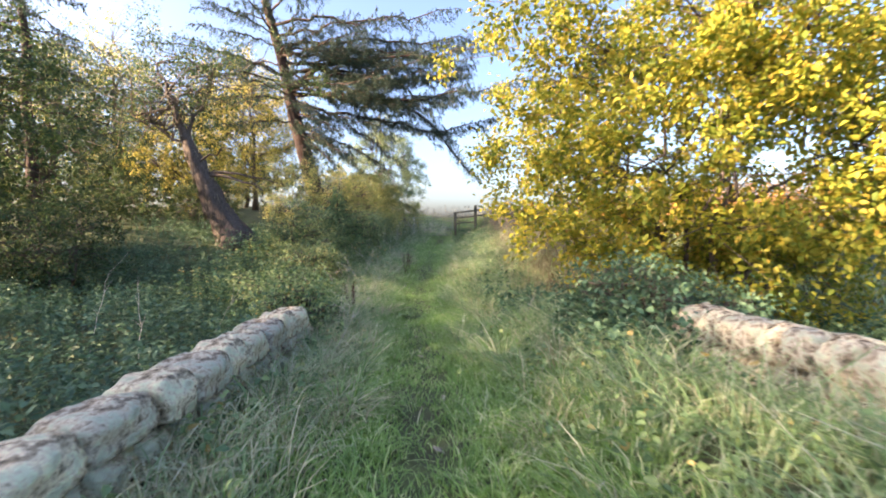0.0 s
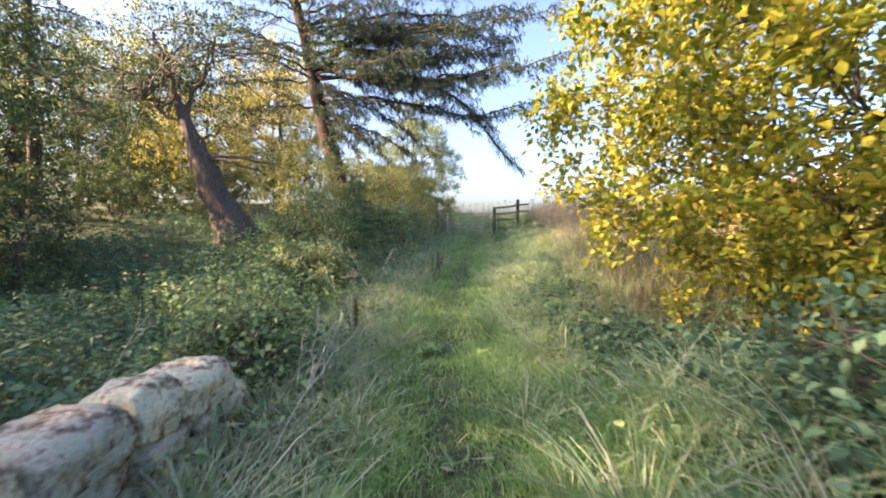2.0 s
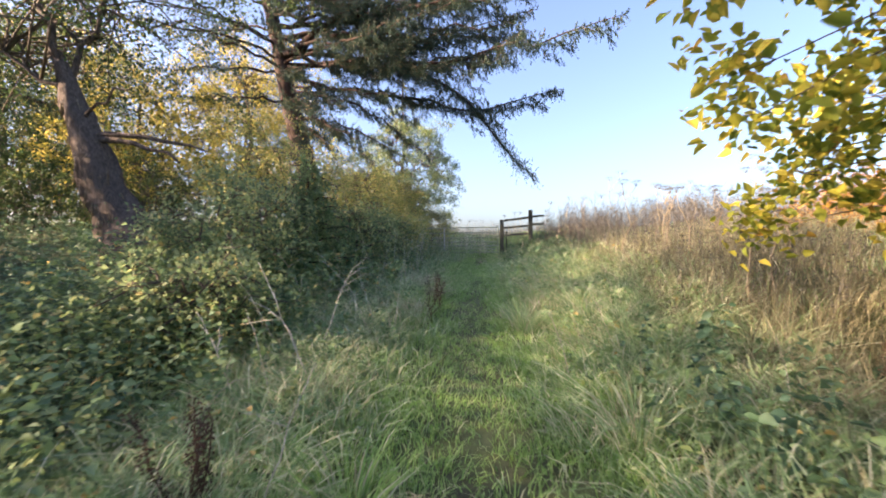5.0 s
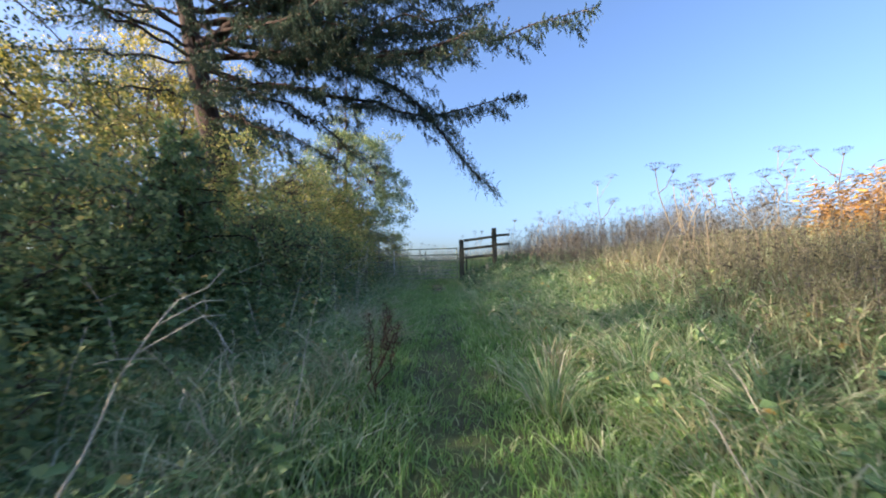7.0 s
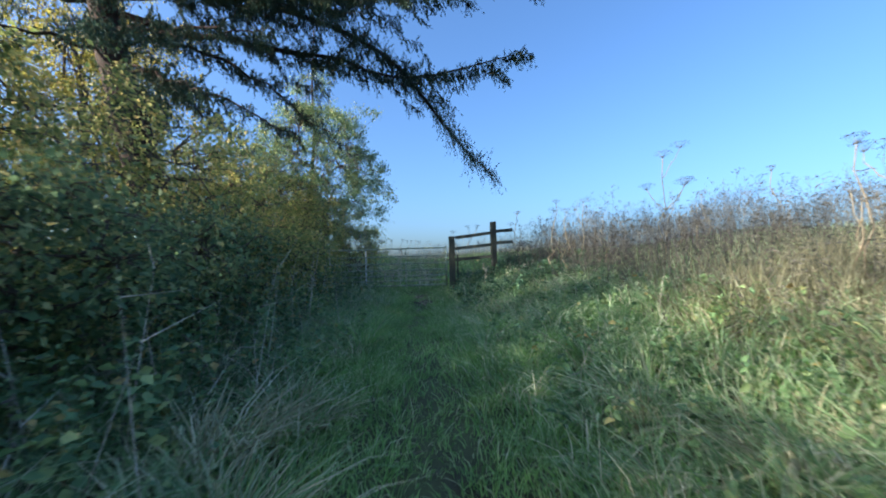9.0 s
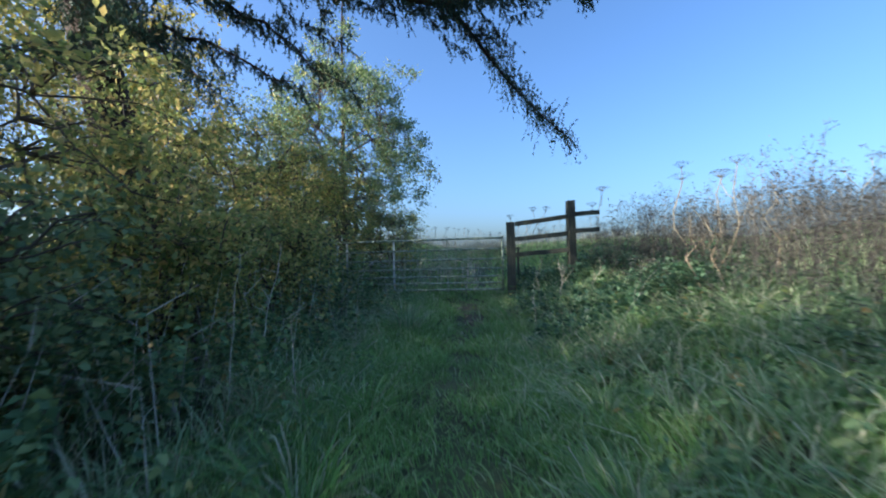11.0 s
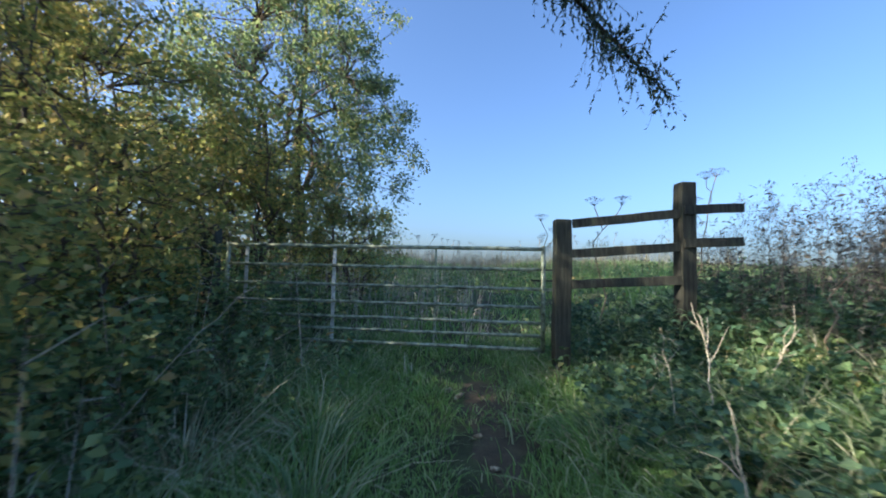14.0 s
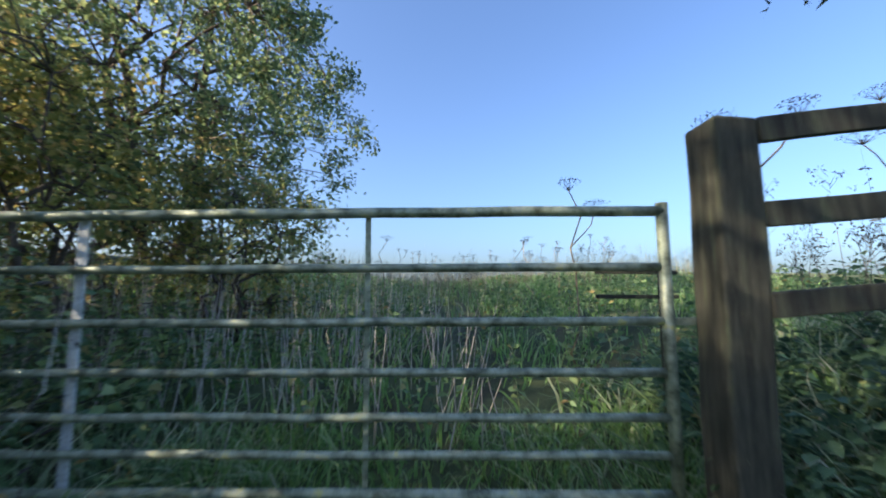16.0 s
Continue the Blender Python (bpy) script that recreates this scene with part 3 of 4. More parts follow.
for _k in range(34):
    _h = 5.4 + 0.25 * _k
    _o = (5.0 - 0.10 * _k) * _r.uniform(0.7, 1.1)
    _a = 2.4 * _k
    _reach.append((_h, (-17.4 + _o * math.cos(_a), 17.6 + _o * math.sin(_a), _h - 0.12 * _o), 0.25, 15))
larch("woodland_larch", -17.4, 17.6, 14.5, _reach, "tall dark larch with level limbs at the edge of the wood", 15, 0.26)
bushy("woodland_tree", -23.5, 30.0, 13.0, 4.8, 1.4, OLIVE, 0.15, 14000, "tall olive-green woodland tree", 17, trunk_r=0.26, clumps=220, clump_r=0.9)
bushy("woodland_tree", -13.6, 11.6, 7.6, 3.0, 0.3, GREEN, 0.12, 15000, "dark green woodland tree at the edge of the nettles", 16, trunk_r=0.16, clumps=170, clump_r=0.7)
# Stands out of view to the left, added to block sun from the path.
_tall = bushy("woodland_tree", -14.0, 2.6, 12.0, 4.2, 0.6, GREEN, 0.14, 17000, "tall dark tree, unseen shade caster left of the path and filler in the far wood", 18, trunk_r=0.24, clumps=190, clump_r=0.9)
# First three copies: more unseen shade casters; last three fill the far wood.
for _x, _y, _t in ((-14.0, -3.0, 70), (-18.0, -0.6, 110), (-16.0, 8.2, 150), (-27.0, 33.0, 20), (-23.0, 21.5, 40), (-25.5, 27.0, 10)):
    copy_thing(_tall, pose(_x, _y, float(ground_z(_x, _y)), 0, 0, _t))


def leaning_tree():
    """The broken, leaning trunk with shaggy bark and a thin crown of its own."""
    global rng
    rng = np.random.default_rng(31)
    x, y = -7.35, 14.7
    root = tagged(new("leaning_tree"), "leaning broken tree trunk with shaggy brown bark among nettles", "tree")
    z0 = float(ground_z(x, y))
    root.location = (x, y, z0)
    P = curve_pts((0.15, 0, -0.2), (-2.2, 0.35, 4.6), 14, -0.15, 0.07)
    R = np.interp(np.linspace(0, 1, 14), [0, 0.12, 0.3, 0.7, 1], [0.85, 0.60, 0.42, 0.27, 0.09])
    part("trunk", tube(P, R, 16, 0.11), BARK, root, smooth=True)
    ends = []
    for tip, s, r in (((1.1, -0.3, 2.0), 8, 0.085), ((1.4, 0.1, 2.3), 8, 0.075), ((-2.9, 0.4, 6.6), 12, 0.10), ((-1.0, 0.6, 6.2), 11, 0.08), ((-3.4, -0.2, 4.6), 10, 0.06), ((0.3, -0.5, 3.4), 9, 0.045)):
        Q = curve_pts(P[s], tip, 7, 0.15, 0.18)
        part("limb", tube(Q, np.linspace(r, r * 0.25, 7), 6), BARK, root, smooth=True)
        if s > 9:
            ends.append(Q[2:])
    ends = np.concatenate(ends)
    k = 900
    s = rng.integers(1, 11, k)
    q = P[s] + unit(rng.normal(size=(k, 3)) * [1, 1, 0.3]) * R[s][:, None] * 0.97
    part("shaggy_bark", sticks(q, q + rng.normal(size=(k, 3)) * [0.07, 0.07, 0.1] + [0.12, -0.02, -0.34], 0.012), STALK, root, kind="stuff")
    n, cl = 14000, 75
    C = np.array([-2.7, 0.9, 5.7]) + rng.normal(size=(cl, 3)) * [1.9, 1.3, 0.55] + rng.choice([-0.9, 0.1, 1.2], (cl, 1)) * [0, 0, 1.0]
    ch = [tube(curve_pts(ends[rng.integers(len(ends))], c, 4, 0.2, 0.4), np.linspace(0.03, 0.008, 4), 3) for c in C]
    part("twig_tangle", merge(ch), TWIG, root, kind="stuff")
    p = C[rng.integers(0, cl, n)] + rng.normal(size=(n, 3)) * 0.3
    sz = 0.09 * rng.uniform(0.6, 1.3, n)
    part("crown", leaf_cards(p, sz, sz * 0.6), GREEN, root)


leaning_tree()

PALELEAF = leaf_mat("pale_elder_leaf", [(0.0, (0.10, 0.17, 0.07)), (0.6, (0.22, 0.31, 0.13)), (1.0, (0.42, 0.46, 0.22))], 0.35)
SHRUB = "shrubs of the overgrown hedge"
for k, (x, y, h, r, lo, mat, cnt, lab) in enumerate((
        (-4.4, 13.1, 2.0, 1.3, 0.1, HAWTHORN, 9500, "green hedge shrub grown wild"), (-5.2, 16.4, 3.5, 1.8, 0.2, OLIVE, 11500, "olive-green hedge shrub grown wild"),
        (-4.2, 18.8, 3.3, 1.4, 0.3, OLIVE, 8500, "olive and brown hedge shrub with thinning leaves"), (-4.3, 21.2, 3.0, 1.5, 0.3, OLIVE, 8500, "olive and brown hedge shrub with thinning leaves"),
        (-4.5, 24.0, 3.9, 1.7, 0.4, OLIVE, 13000, "olive and yellow hedge shrub beside the gate"),
        (-6.9, 19.2, 3.2, 1.8, 0.3, OLIVE, 7500, "olive hedge shrub under the larch"), (-2.75, 7.3, 1.25, 0.8, 0.1, PALELEAF, 5000, "leafy pale green elder shrub at the path edge"), (-2.25, 6.25, 0.75, 0.55, 0.0, BRAMBLE, 3000, "low green leafy clump at the end of the parapet"),
        (-7.0, 26.8, 3.4, 1.8, 0.4, OLIVE, 11000, "olive hedge shrub beyond the gate"), (-3.6, 26.6, 2.8, 1.2, 0.1, OLIVE, 9000, "olive hedge shrub beyond the gate"), (-3.55, 23.75, 2.1, 0.85, 0.1, OLIVE, 5500, "twiggy olive shrub hiding the hanging end of the gate"), (2.15, 4.75, 0.95, 0.65, 0.0, NETTLE, 3600, "dark leafy weeds crowding the end of the parapet"), (3.2, 5.3, 1.1, 0.85, 0.0, NETTLE, 4200, "dark leafy weeds crowding the end of the parapet"), (-2.3, 28.0, 2.0, 1.0, 0.0, OLIVE, 6000, "olive hedge shrub beyond the gate"), (-4.9, 27.2, 3.2, 1.3, 0.1, OLIVE, 8000, "olive hedge shrub beyond the gate"), (-11.0, 19.0, 2.6, 1.8, 0.1, GREEN, 9000, "dark undergrowth below the yellow trees"), (-13.0, 23.5, 3.2, 2.2, 0.1, OLIVE, 10000, "olive undergrowth below the yellow trees"), (-16.5, 20.5, 3.6, 2.2, 0.1, GREEN, 10000, "dark undergrowth below the woodland trees"), (-9.3, 9.7, 2.1, 1.6, 0.0, GREEN, 11000, "dark green bush among the nettles"), (-11.5, 9.5, 2.6, 1.8, 0.0, GREEN, 10000, "dark undergrowth below the woodland trees"), (-3.6, 11.2, 1.35, 0.95, 0.0, HAWTHORN, 6000, "low green hedge shrub crowding the path"), (-3.2, 15.9, 1.7, 0.9, 0.0, HAWTHORN, 6500, "low green hedge shrub crowding the path"), (-3.1, 17.6, 1.6, 0.85, 0.0, HAWTHORN, 6500, "low green hedge shrub crowding the path"), (-3.2, 19.6, 1.7, 0.9, 0.0, OLIVE, 6500, "low olive hedge shrub crowding the path"), (-3.1, 21.7, 1.75, 0.85, 0.0, OLIVE, 6500, "low olive hedge shrub crowding the path"), (-20, 31, 5.0, 3.2, 0.1, GREEN, 4500, "dark thicket at the far side of the wood"))):
    last = bushy("hedge_shrub", x, y, h, r, lo, mat, 0.067 if x > -18 else 0.19, int(cnt * 0.8), lab, 40 + k, stems=5, trunk_r=0.035, clumps=90, category="shrub", bark=TWIG, clump_r=0.36, twigs=4, group=SHRUB)


for k, (x, y, s) in enumerate(((-13.6, 15.6, 0.45), (-17, 15.0, 0.6), (-12.4, 17.2, 0.42), (-18, 23.5, 0.8), (-15.2, 18.8, 0.55), (-22, 18.5, 0.8), (-19.5, 13.5, 0.7), (-16.5, 27, 0.9), (-25, 24, 0.9), (-16, 36, 1.0), (-11, 38, 0.9), (-30, 38, 1.3), (-36, 30, 1.3), (-21, 42, 1.2), (-29, 18, 1.0), (-23, 9, 0.9), (-24, 2, 1.0))):
    copy_thing(last, pose(x, y, float(ground_z(x, y)), 0, 0, 77 * k) @ Matrix.Scale(s, 4))


# ---- field gate, posts and rails ----
def rounded_box(size, bevel=0.008, wob=0.0, seed=0):
    bm = bmesh.new()
    bmesh.ops.create_cube(bm, size=1.0)
    bmesh.ops.scale(bm, vec=size, verts=bm.verts)
    long = max(range(3), key=lambda q: size[q])
    es = [e for e in bm.edges if abs((e.verts[0].co - e.verts[1].co)[long]) > 1e-4]
    bmesh.ops.subdivide_edges(bm, edges=es, cuts=6)
    for v in bm.verts:
        v.co += noise.noise_vector(v.co * 2.5 + Vector((seed, 0, 0))) * wob
    sharp = [e for e in bm.edges if len(e.link_faces) == 2 and e.calc_face_angle() > 0.7]
    bmesh.ops.bevel(bm, geom=sharp, offset=bevel, segments=2, affect="EDGES", profile=0.6)
    return bm


def bm_part(name, bm, mat, parent, m=None, label=""):
    me = bpy.data.meshes.new(name)
    bm.to_mesh(me)
    bm.free()
    me.materials.append(mat)
    ob = new(name, me)
    ob.parent = parent
    if m is not None:
        ob.matrix_basis = m
    return tagged(ob, label)


def field_gate():
    """Seven-bar steel gate, hung at its far end, bars closer together towards the bottom."""
    root = tagged(new("field_gate"), "seven-bar galvanised steel field gate, shut, streaked with green", "gate")
    root.matrix_basis = pose(0.57, 24.36, 0.68, 0, 0.6, 172.5)
    w = 3.6
    for h in (0.0, 0.14, 0.275, 0.44, 0.63, 0.84, 1.06):
        P = np.stack([np.linspace(0, w, 14), 0.0015 * rng.normal(size=14), h + 0.0015 * rng.normal(size=14)], -1)
        part("bar", tube(P, np.full(14, 0.021 if h in (0.0, 1.06) else 0.017), 8), STEEL, root, smooth=True)
    for s, r in ((0.0, 0.024), (w, 0.024)):
        part("end_stile", tube([(s, 0, -0.03), (s, 0, 0.5), (s, 0, 1.09)], [r] * 3, 8), STEEL, root, smooth=True)
    bm_part("upright", rounded_box((0.042, 0.008, 1.06), 0.002), PALESTEEL, root, pose(2.32, -0.024, 0.53), "flat pale steel strip")
    bm_part("upright", rounded_box((0.042, 0.008, 1.06), 0.002), PALESTEEL, root, pose(w - 0.22, -0.024, 0.53), "flat pale steel strip")
    bm_part("upright", rounded_box((0.022, 0.008, 1.06), 0.002), STEEL, root, pose(1.16, -0.024, 0.53))
    bm_part("latch", rounded_box((0.16, 0.02, 0.03), 0.004), STEEL, root, pose(-0.04, 0.0, 0.63))


PALESTEEL = rough_mat("pale_worn_steel", [(0.3, (0.42, 0.46, 0.44)), (0.7, (0.70, 0.73, 0.70))], 10, 0.15, 0.55, depth=0.003)
field_gate()


def square_post(name, x, y, z0, z1, w, label, turn, point=0.03):
    root = tagged(new(name), label, "post")
    root.matrix_basis = pose(x, y, z0, 0.8, -0.6, turn)
    bm = rounded_box((w, w, z1 - z0), 0.012, 0.012, x)
    for v in bm.verts:
        v.co.z += (z1 - z0) / 2
        if v.co.z > z1 - z0 - 0.05:
            v.co.z -= point * (abs(v.co.x) / w * 2)
    bm_part("shaft", bm, POSTWOOD, root)
    return root


square_post("gate_post", 0.735, 24.25, 0.15, 2.07, 0.165, "square weathered timber gate post beside the gate", -4)
square_post("fence_post", 1.90, 24.06, 0.5, 2.43, 0.15, "tall square weathered timber fence post", 3, 0.0)
square_post("hanging_post", -3.22, 24.9, 0.2, 1.95, 0.16, "dark timber hanging post in the hedge", 0)


def plank(p, q, h, t):
    """A fence rail from p to q."""
    p, q = Vector(p), Vector(q)
    d = q - p
    bm_part("rail", rounded_box((d.length, t, h), 0.006, 0.008, p.z * 3), POSTWOOD, fence,
            pose(*((p + q) / 2), 0, -math.degrees(math.atan2(d.z, d.xy.length)), math.degrees(math.atan2(d.y, d.x))))


fence = tagged(new("rail_fence"), "weathered timber rail fence between gate post and tall post", "fence")
for za, zb in ((2.00, 2.12), (1.69, 1.79), (1.38, 1.46)):
    plank((0.80, 24.16, za), (1.84, 24.00, zb), 0.09, 0.04)
for za, zb in ((2.15, 2.19), (1.82, 1.86)):
    plank((1.83, 23.96, za), (2.42, 23.96, zb), 0.09, 0.04)


# ---- grass, weeds and brambles ----
def scatter(n, x0, x1, y0, y1, keep):
    """Random spots in a strip beside the path: across is measured from the path's middle."""
    xr, y = rng.uniform(x0, x1, n), rng.uniform(y0, y1, n)
    ok = rng.random(n) < keep(xr, y)
    return xr[ok], y[ok]


def free_of_walls(xr, y):
    x = xr + path_x(y)
    return ((y > 5.75) | ((x > -1.62) & (x < 2.2)) | (x < -2.3) | (x > 2.85)).astype(float)


def tussocks(name, n, per, spot, hgt, wid, mat, label, lean_k, droop, seed, r=0.16):
    global rng
    rng = np.random.default_rng(seed)
    xr, y = spot(n)
    m = len(xr)
    x = xr + path_x(y)
    o = np.repeat(np.arange(m), per)
    th = rng.uniform(0, 2 * np.pi, m * per)
    rr = r * np.sqrt(rng.random(m * per))
    X, Y = x[o] + rr * np.cos(th), y[o] + rr * np.sin(th)
    bl = rng.normal(size=(m, 2))[o] * 0.35 + rng.normal(size=(m * per, 2)) * 0.35 + np.stack([np.cos(th), np.sin(th)], -1) * 0.5
    H = hgt(xr, y)[o] * rng.uniform(0.45, 1.15, m * per)
    return stuff(name, blades(on_ground(X, Y, -0.01), H, wid * rng.uniform(0.7, 1.3, m * per), bl * lean_k, droop * rng.uniform(0.5, 1.5, m * per)), mat, label, "grass")


def dens(xr, y):
    return np.clip(1.15 - y / 40, 0.3, 1)


# trodden strip: short grass
tussocks("path_grass", 4900, 14, lambda n: scatter(n, -1.1, 1.3, -2, 25.5, lambda a, y: free_of_walls(a, y) * (1 - 0.3 * np.exp(-(a / 0.2) ** 2)) * (1 - 0.72 * (((a - 0.32) / 0.42) ** 2 + ((y - 23.3) / 1.25) ** 2 < 1))),
         lambda a, y: 0.11 + 0.17 * np.abs(a) ** 1.2, 0.009, GRASS, "short trodden green grass along the path", 1.0, 0.4, 61, 0.14)
tussocks("bleached_verge", 220, 18, lambda n: scatter(n, -1.65, -0.55, -1, 6.5, lambda a, y: free_of_walls(a, y) * step(-0.5, -1.0, a)),
         lambda a, y: 0.42 + 0 * a, 0.009, STRAW, "bleached grass leaning from the parapet", 1.0, 0.5, 66, 0.18)
tussocks("grey_verge", 300, 18, lambda n: scatter(n, -3.0, -0.75, 6.6, 14, lambda a, y: step(0.7, 1.2, -a)),
         lambda a, y: 0.50 + 0 * a, 0.009, TUFT, "long grey-green grass beside the path", 1.0, 0.5, 67, 0.2)
tussocks("russet_grass", 1300, 15, lambda n: scatter(n, 1.5, 5.5, 7.5, 17, lambda a, y: step(1.8, 3.0, a) * 0.9),
         lambda a, y: 0.52 + 0 * a, 0.010, RUSSET, "russet and straw-coloured long grass on the bank", 0.9, 0.45, 68, 0.22)
tussocks("straw_bank", 850, 14, lambda n: scatter(n, 2.3, 7, 8.5, 18, lambda a, y: step(2.2, 3.2, a) * 0.9),
         lambda a, y: 0.78 + 0 * a, 0.007, RUSSET, "tall fine straw-coloured grass on the bank", 0.5, 0.25, 81, 0.2)
tussocks("bright_grass", 1000, 16, lambda n: scatter(n, -0.75, 1.5, -0.5, 8.5, lambda a, y: free_of_walls(a, y) * step(0.1, 0.4, np.abs(a))),
         lambda a, y: 0.20 + 0.08 * step(0.5, 1.0, np.abs(a)), 0.011, GRASS, "bright green grass beside the trodden line", 1.0, 0.45, 82, 0.16)
tussocks("lush_grass", 1500, 16, lambda n: scatter(n, -1.5, 2.9, 14, 24.0, lambda a, y: step(14, 17, y) * step(0.15, 0.45, np.abs(a - 0.2)) * 0.95),
         lambda a, y: 0.20 + 0.14 * step(0.4, 1.2, np.abs(a - 0.2)), 0.010, GRASS, "lush green grass before the gate", 1.0, 0.5, 69, 0.17)
# verges: long arching grass, green and bleached
tussocks("verge_grass", 5200, 17, lambda n: scatter(n, -2.9, 3.4, -2.5, 25.5, lambda a, y: free_of_walls(a, y) * step(0.35, 0.9, np.abs(a)) * 0.9 * (1 - 0.45 * step(14, 17, y))),
         lambda a, y: 0.30 + 0.26 * step(0.6, 1.6, np.abs(a)) + 0.2 * step(1.2, 2.0, a) * step(6.5, 5, y), 0.012, TUFT, "long arching tussock grass on the verges", 1.05, 0.55, 62, 0.18)
tussocks("dry_grass", 2600, 15, lambda n: scatter(n, -2.6, 3.6, -2.5, 24.5, lambda a, y: free_of_walls(a, y) * step(0.6, 1.1, np.abs(a)) * np.where(a < 0, 0.35 + 0.3 * (y > 8) * (y < 13), 0.3) * (1 - 0.6 * step(14, 17, y) * step(-1.6, -1.0, a))),
         lambda a, y: 0.52 + 0 * a, 0.009, STRAW, "bleached dry grass leaning over the verges", 0.9, 0.5, 63, 0.2)
tussocks("bank_grass", 2500, 12, lambda n: scatter(n, 1.6, 12, 8, 26, lambda a, y: 0.9 + 0 * a),
         lambda a, y: 0.45 + 0 * a, 0.016, TUFT, "long grass on the bank", 0.7, 0.4, 64, 0.25)
tussocks("field_grass", 1900, 12, lambda n: scatter(n, -7, 9, 24.8, 44, lambda a, y: 0.95 - 0.8 * np.exp(-((a - 0.5) / 0.5) ** 2)),
         lambda a, y: 0.40 + 0 * a, 0.019, GRASS, "long green grass in the field beyond the gate", 0.7, 0.4, 65, 0.3)


def nettles(name, n, spot, hgt, leaf, mat, label, category, seed, pairs=7, wide=0.55, six=False):
    """Upright leafy weeds: a stem with pairs of leaves, larger towards the middle."""
    global rng
    rng = np.random.default_rng(seed)
    xr, y = spot(n)
    m = len(xr)
    P = on_ground(xr + path_x(y), y)
    H = hgt(xr, y) * rng.uniform(0.55, 1.2, m)
    tip = P + np.stack([rng.normal(size=m) * 0.16, rng.normal(size=m) * 0.16, np.ones(m)], -1) * H[:, None]
    ch = [sticks(P, tip, 0.004)]
    f = np.repeat(np.linspace(0.25, 1.0, pairs)[None], m, 0) + rng.normal(size=(m, pairs)) * 0.03
    C = (P[:, None] + (tip - P)[:, None] * f[..., None]).reshape(-1, 3)
    C = np.repeat(C, 2, 0)
    th = rng.uniform(0, 2 * np.pi, m * pairs)
    th = np.stack([th, th + np.pi], -1).ravel()
    ax = np.stack([np.cos(th), np.sin(th), rng.uniform(-0.6, 0.25, len(th))], -1)
    sz = leaf * rng.uniform(0.6, 1.3, len(C))
    ch.append(leaf_cards(C, sz, sz * wide, axis=ax, spread=0.2, six=six))
    return stuff(name, merge(ch), mat, label, category)


nettles("nettle_bed", 8800, lambda n: scatter(n, -12, -1.2, -3, 19, lambda a, y: free_of_walls(a, y) * step(-12, -9.5, a + 0.7 * np.sin(1.3 * y)) * step(-3, -1.5, y) * np.where(y > 7.2, step(2.3, 3.3, -a), step(1.4, 2.2, -a)) * (1 - 0.6 * step(11, 14, y))),
        lambda a, y: 0.62 + 0.16 * np.sin(1.4 * y + a) * np.sin(0.9 * a + 2), 0.078, NETTLE, "bed of dark green nettles behind the parapet", "nettles", 71)
nettles("verge_weeds", 3400, lambda n: scatter(n, -2.6, 3.2, 0, 25, lambda a, y: free_of_walls(a, y) * step(0.7, 1.3, np.abs(a)) * 0.8),
        lambda a, y: 0.30 + 0 * a, 0.07, BRAMBLE, "low leafy weeds among the verge grass", "weeds", 72, 5, 0.65, True)
nettles("bramble_thicket", 3800, lambda n: scatter(n, -5.5, -1.2, 8.5, 26, lambda a, y: np.where(y < 13, step(1.7, 2.5, -a), step(1.3, 1.8, -a))),
        lambda a, y: 0.55 + 0.35 * step(1.5, 3, -a), 0.075, BRAMBLE, "bramble and nettle thicket along the hedge foot", "brambles", 73, 7, 0.7)
nettles("bramble_bank", 1500, lambda n: scatter(n, 0.9, 4.5, 20.5, 25.5, lambda a, y: step(0.9, 1.4, a) * np.where((y > 24) & (a < 1.2), 0, 1)),
        lambda a, y: 0.36 + 0.15 * np.sin(2.3 * y) * np.sin(1.9 * a), 0.075, NETTLE, "brambles at the foot of the rail fence", "brambles", 74, 7, 0.7)
# Darker NETTLE leaf colour here puts the shade under the crown into the weeds.
nettles("under_tree_weeds", 2000, lambda n: scatter(n, 1.5, 8, 3.5, 11, lambda a, y: free_of_walls(a, y) * (1 - 0.85 * step(7.5, 9, y) * step(4.5, 3.5, a))),
        lambda a, y: 0.52 + 0 * a, 0.085, NETTLE, "weeds under the golden tree, dark leaf colour standing in for shade", "weeds", 75, 6, 0.7, True)
nettles("dead_weeds", 4300, lambda n: scatter(n, 1.9, 11, 11.5, 25, lambda a, y: step(1.9, 3.2, a) * np.clip(1.3 - a / 12, 0.3, 1) * (1 - step(5.5, 7, a) * (y < 18))),
        lambda a, y: 0.55 + 0.5 * step(2.2, 4.0, a), 0.06, WEED, "tall dead brown weeds on the bank", "weeds", 76, 9, 0.2)
nettles("hedge_foot_stems", 600, lambda n: scatter(n, -4.5, -1.5, 14, 27, lambda a, y: 0.8 + 0 * a),
        lambda a, y: 0.8 + 0 * a, 0.05, WEED, "dead brown stems at the hedge foot", "weeds", 77, 7, 0.3)
nettles("field_weeds", 900, lambda n: scatter(n, -4.5, 7, 25.2, 34, lambda a, y: 0.9 - 0.7 * np.exp(-((a - 0.6) / 0.6) ** 2)),
        lambda a, y: 0.5 + 0 * a, 0.075, BRAMBLE, "dark weeds and brambles in the field grass", "weeds", 80, 7, 0.6)
nettles("tall_weeds", 130, lambda n: scatter(n, 2.75, 5.5, 22.4, 25.4, lambda a, y: 0.8 + 0 * a),
        lambda a, y: 1.25 + 0 * a, 0.06, WEED, "tall withered willowherb stems beside the fence", "weeds", 79, 16, 0.3)
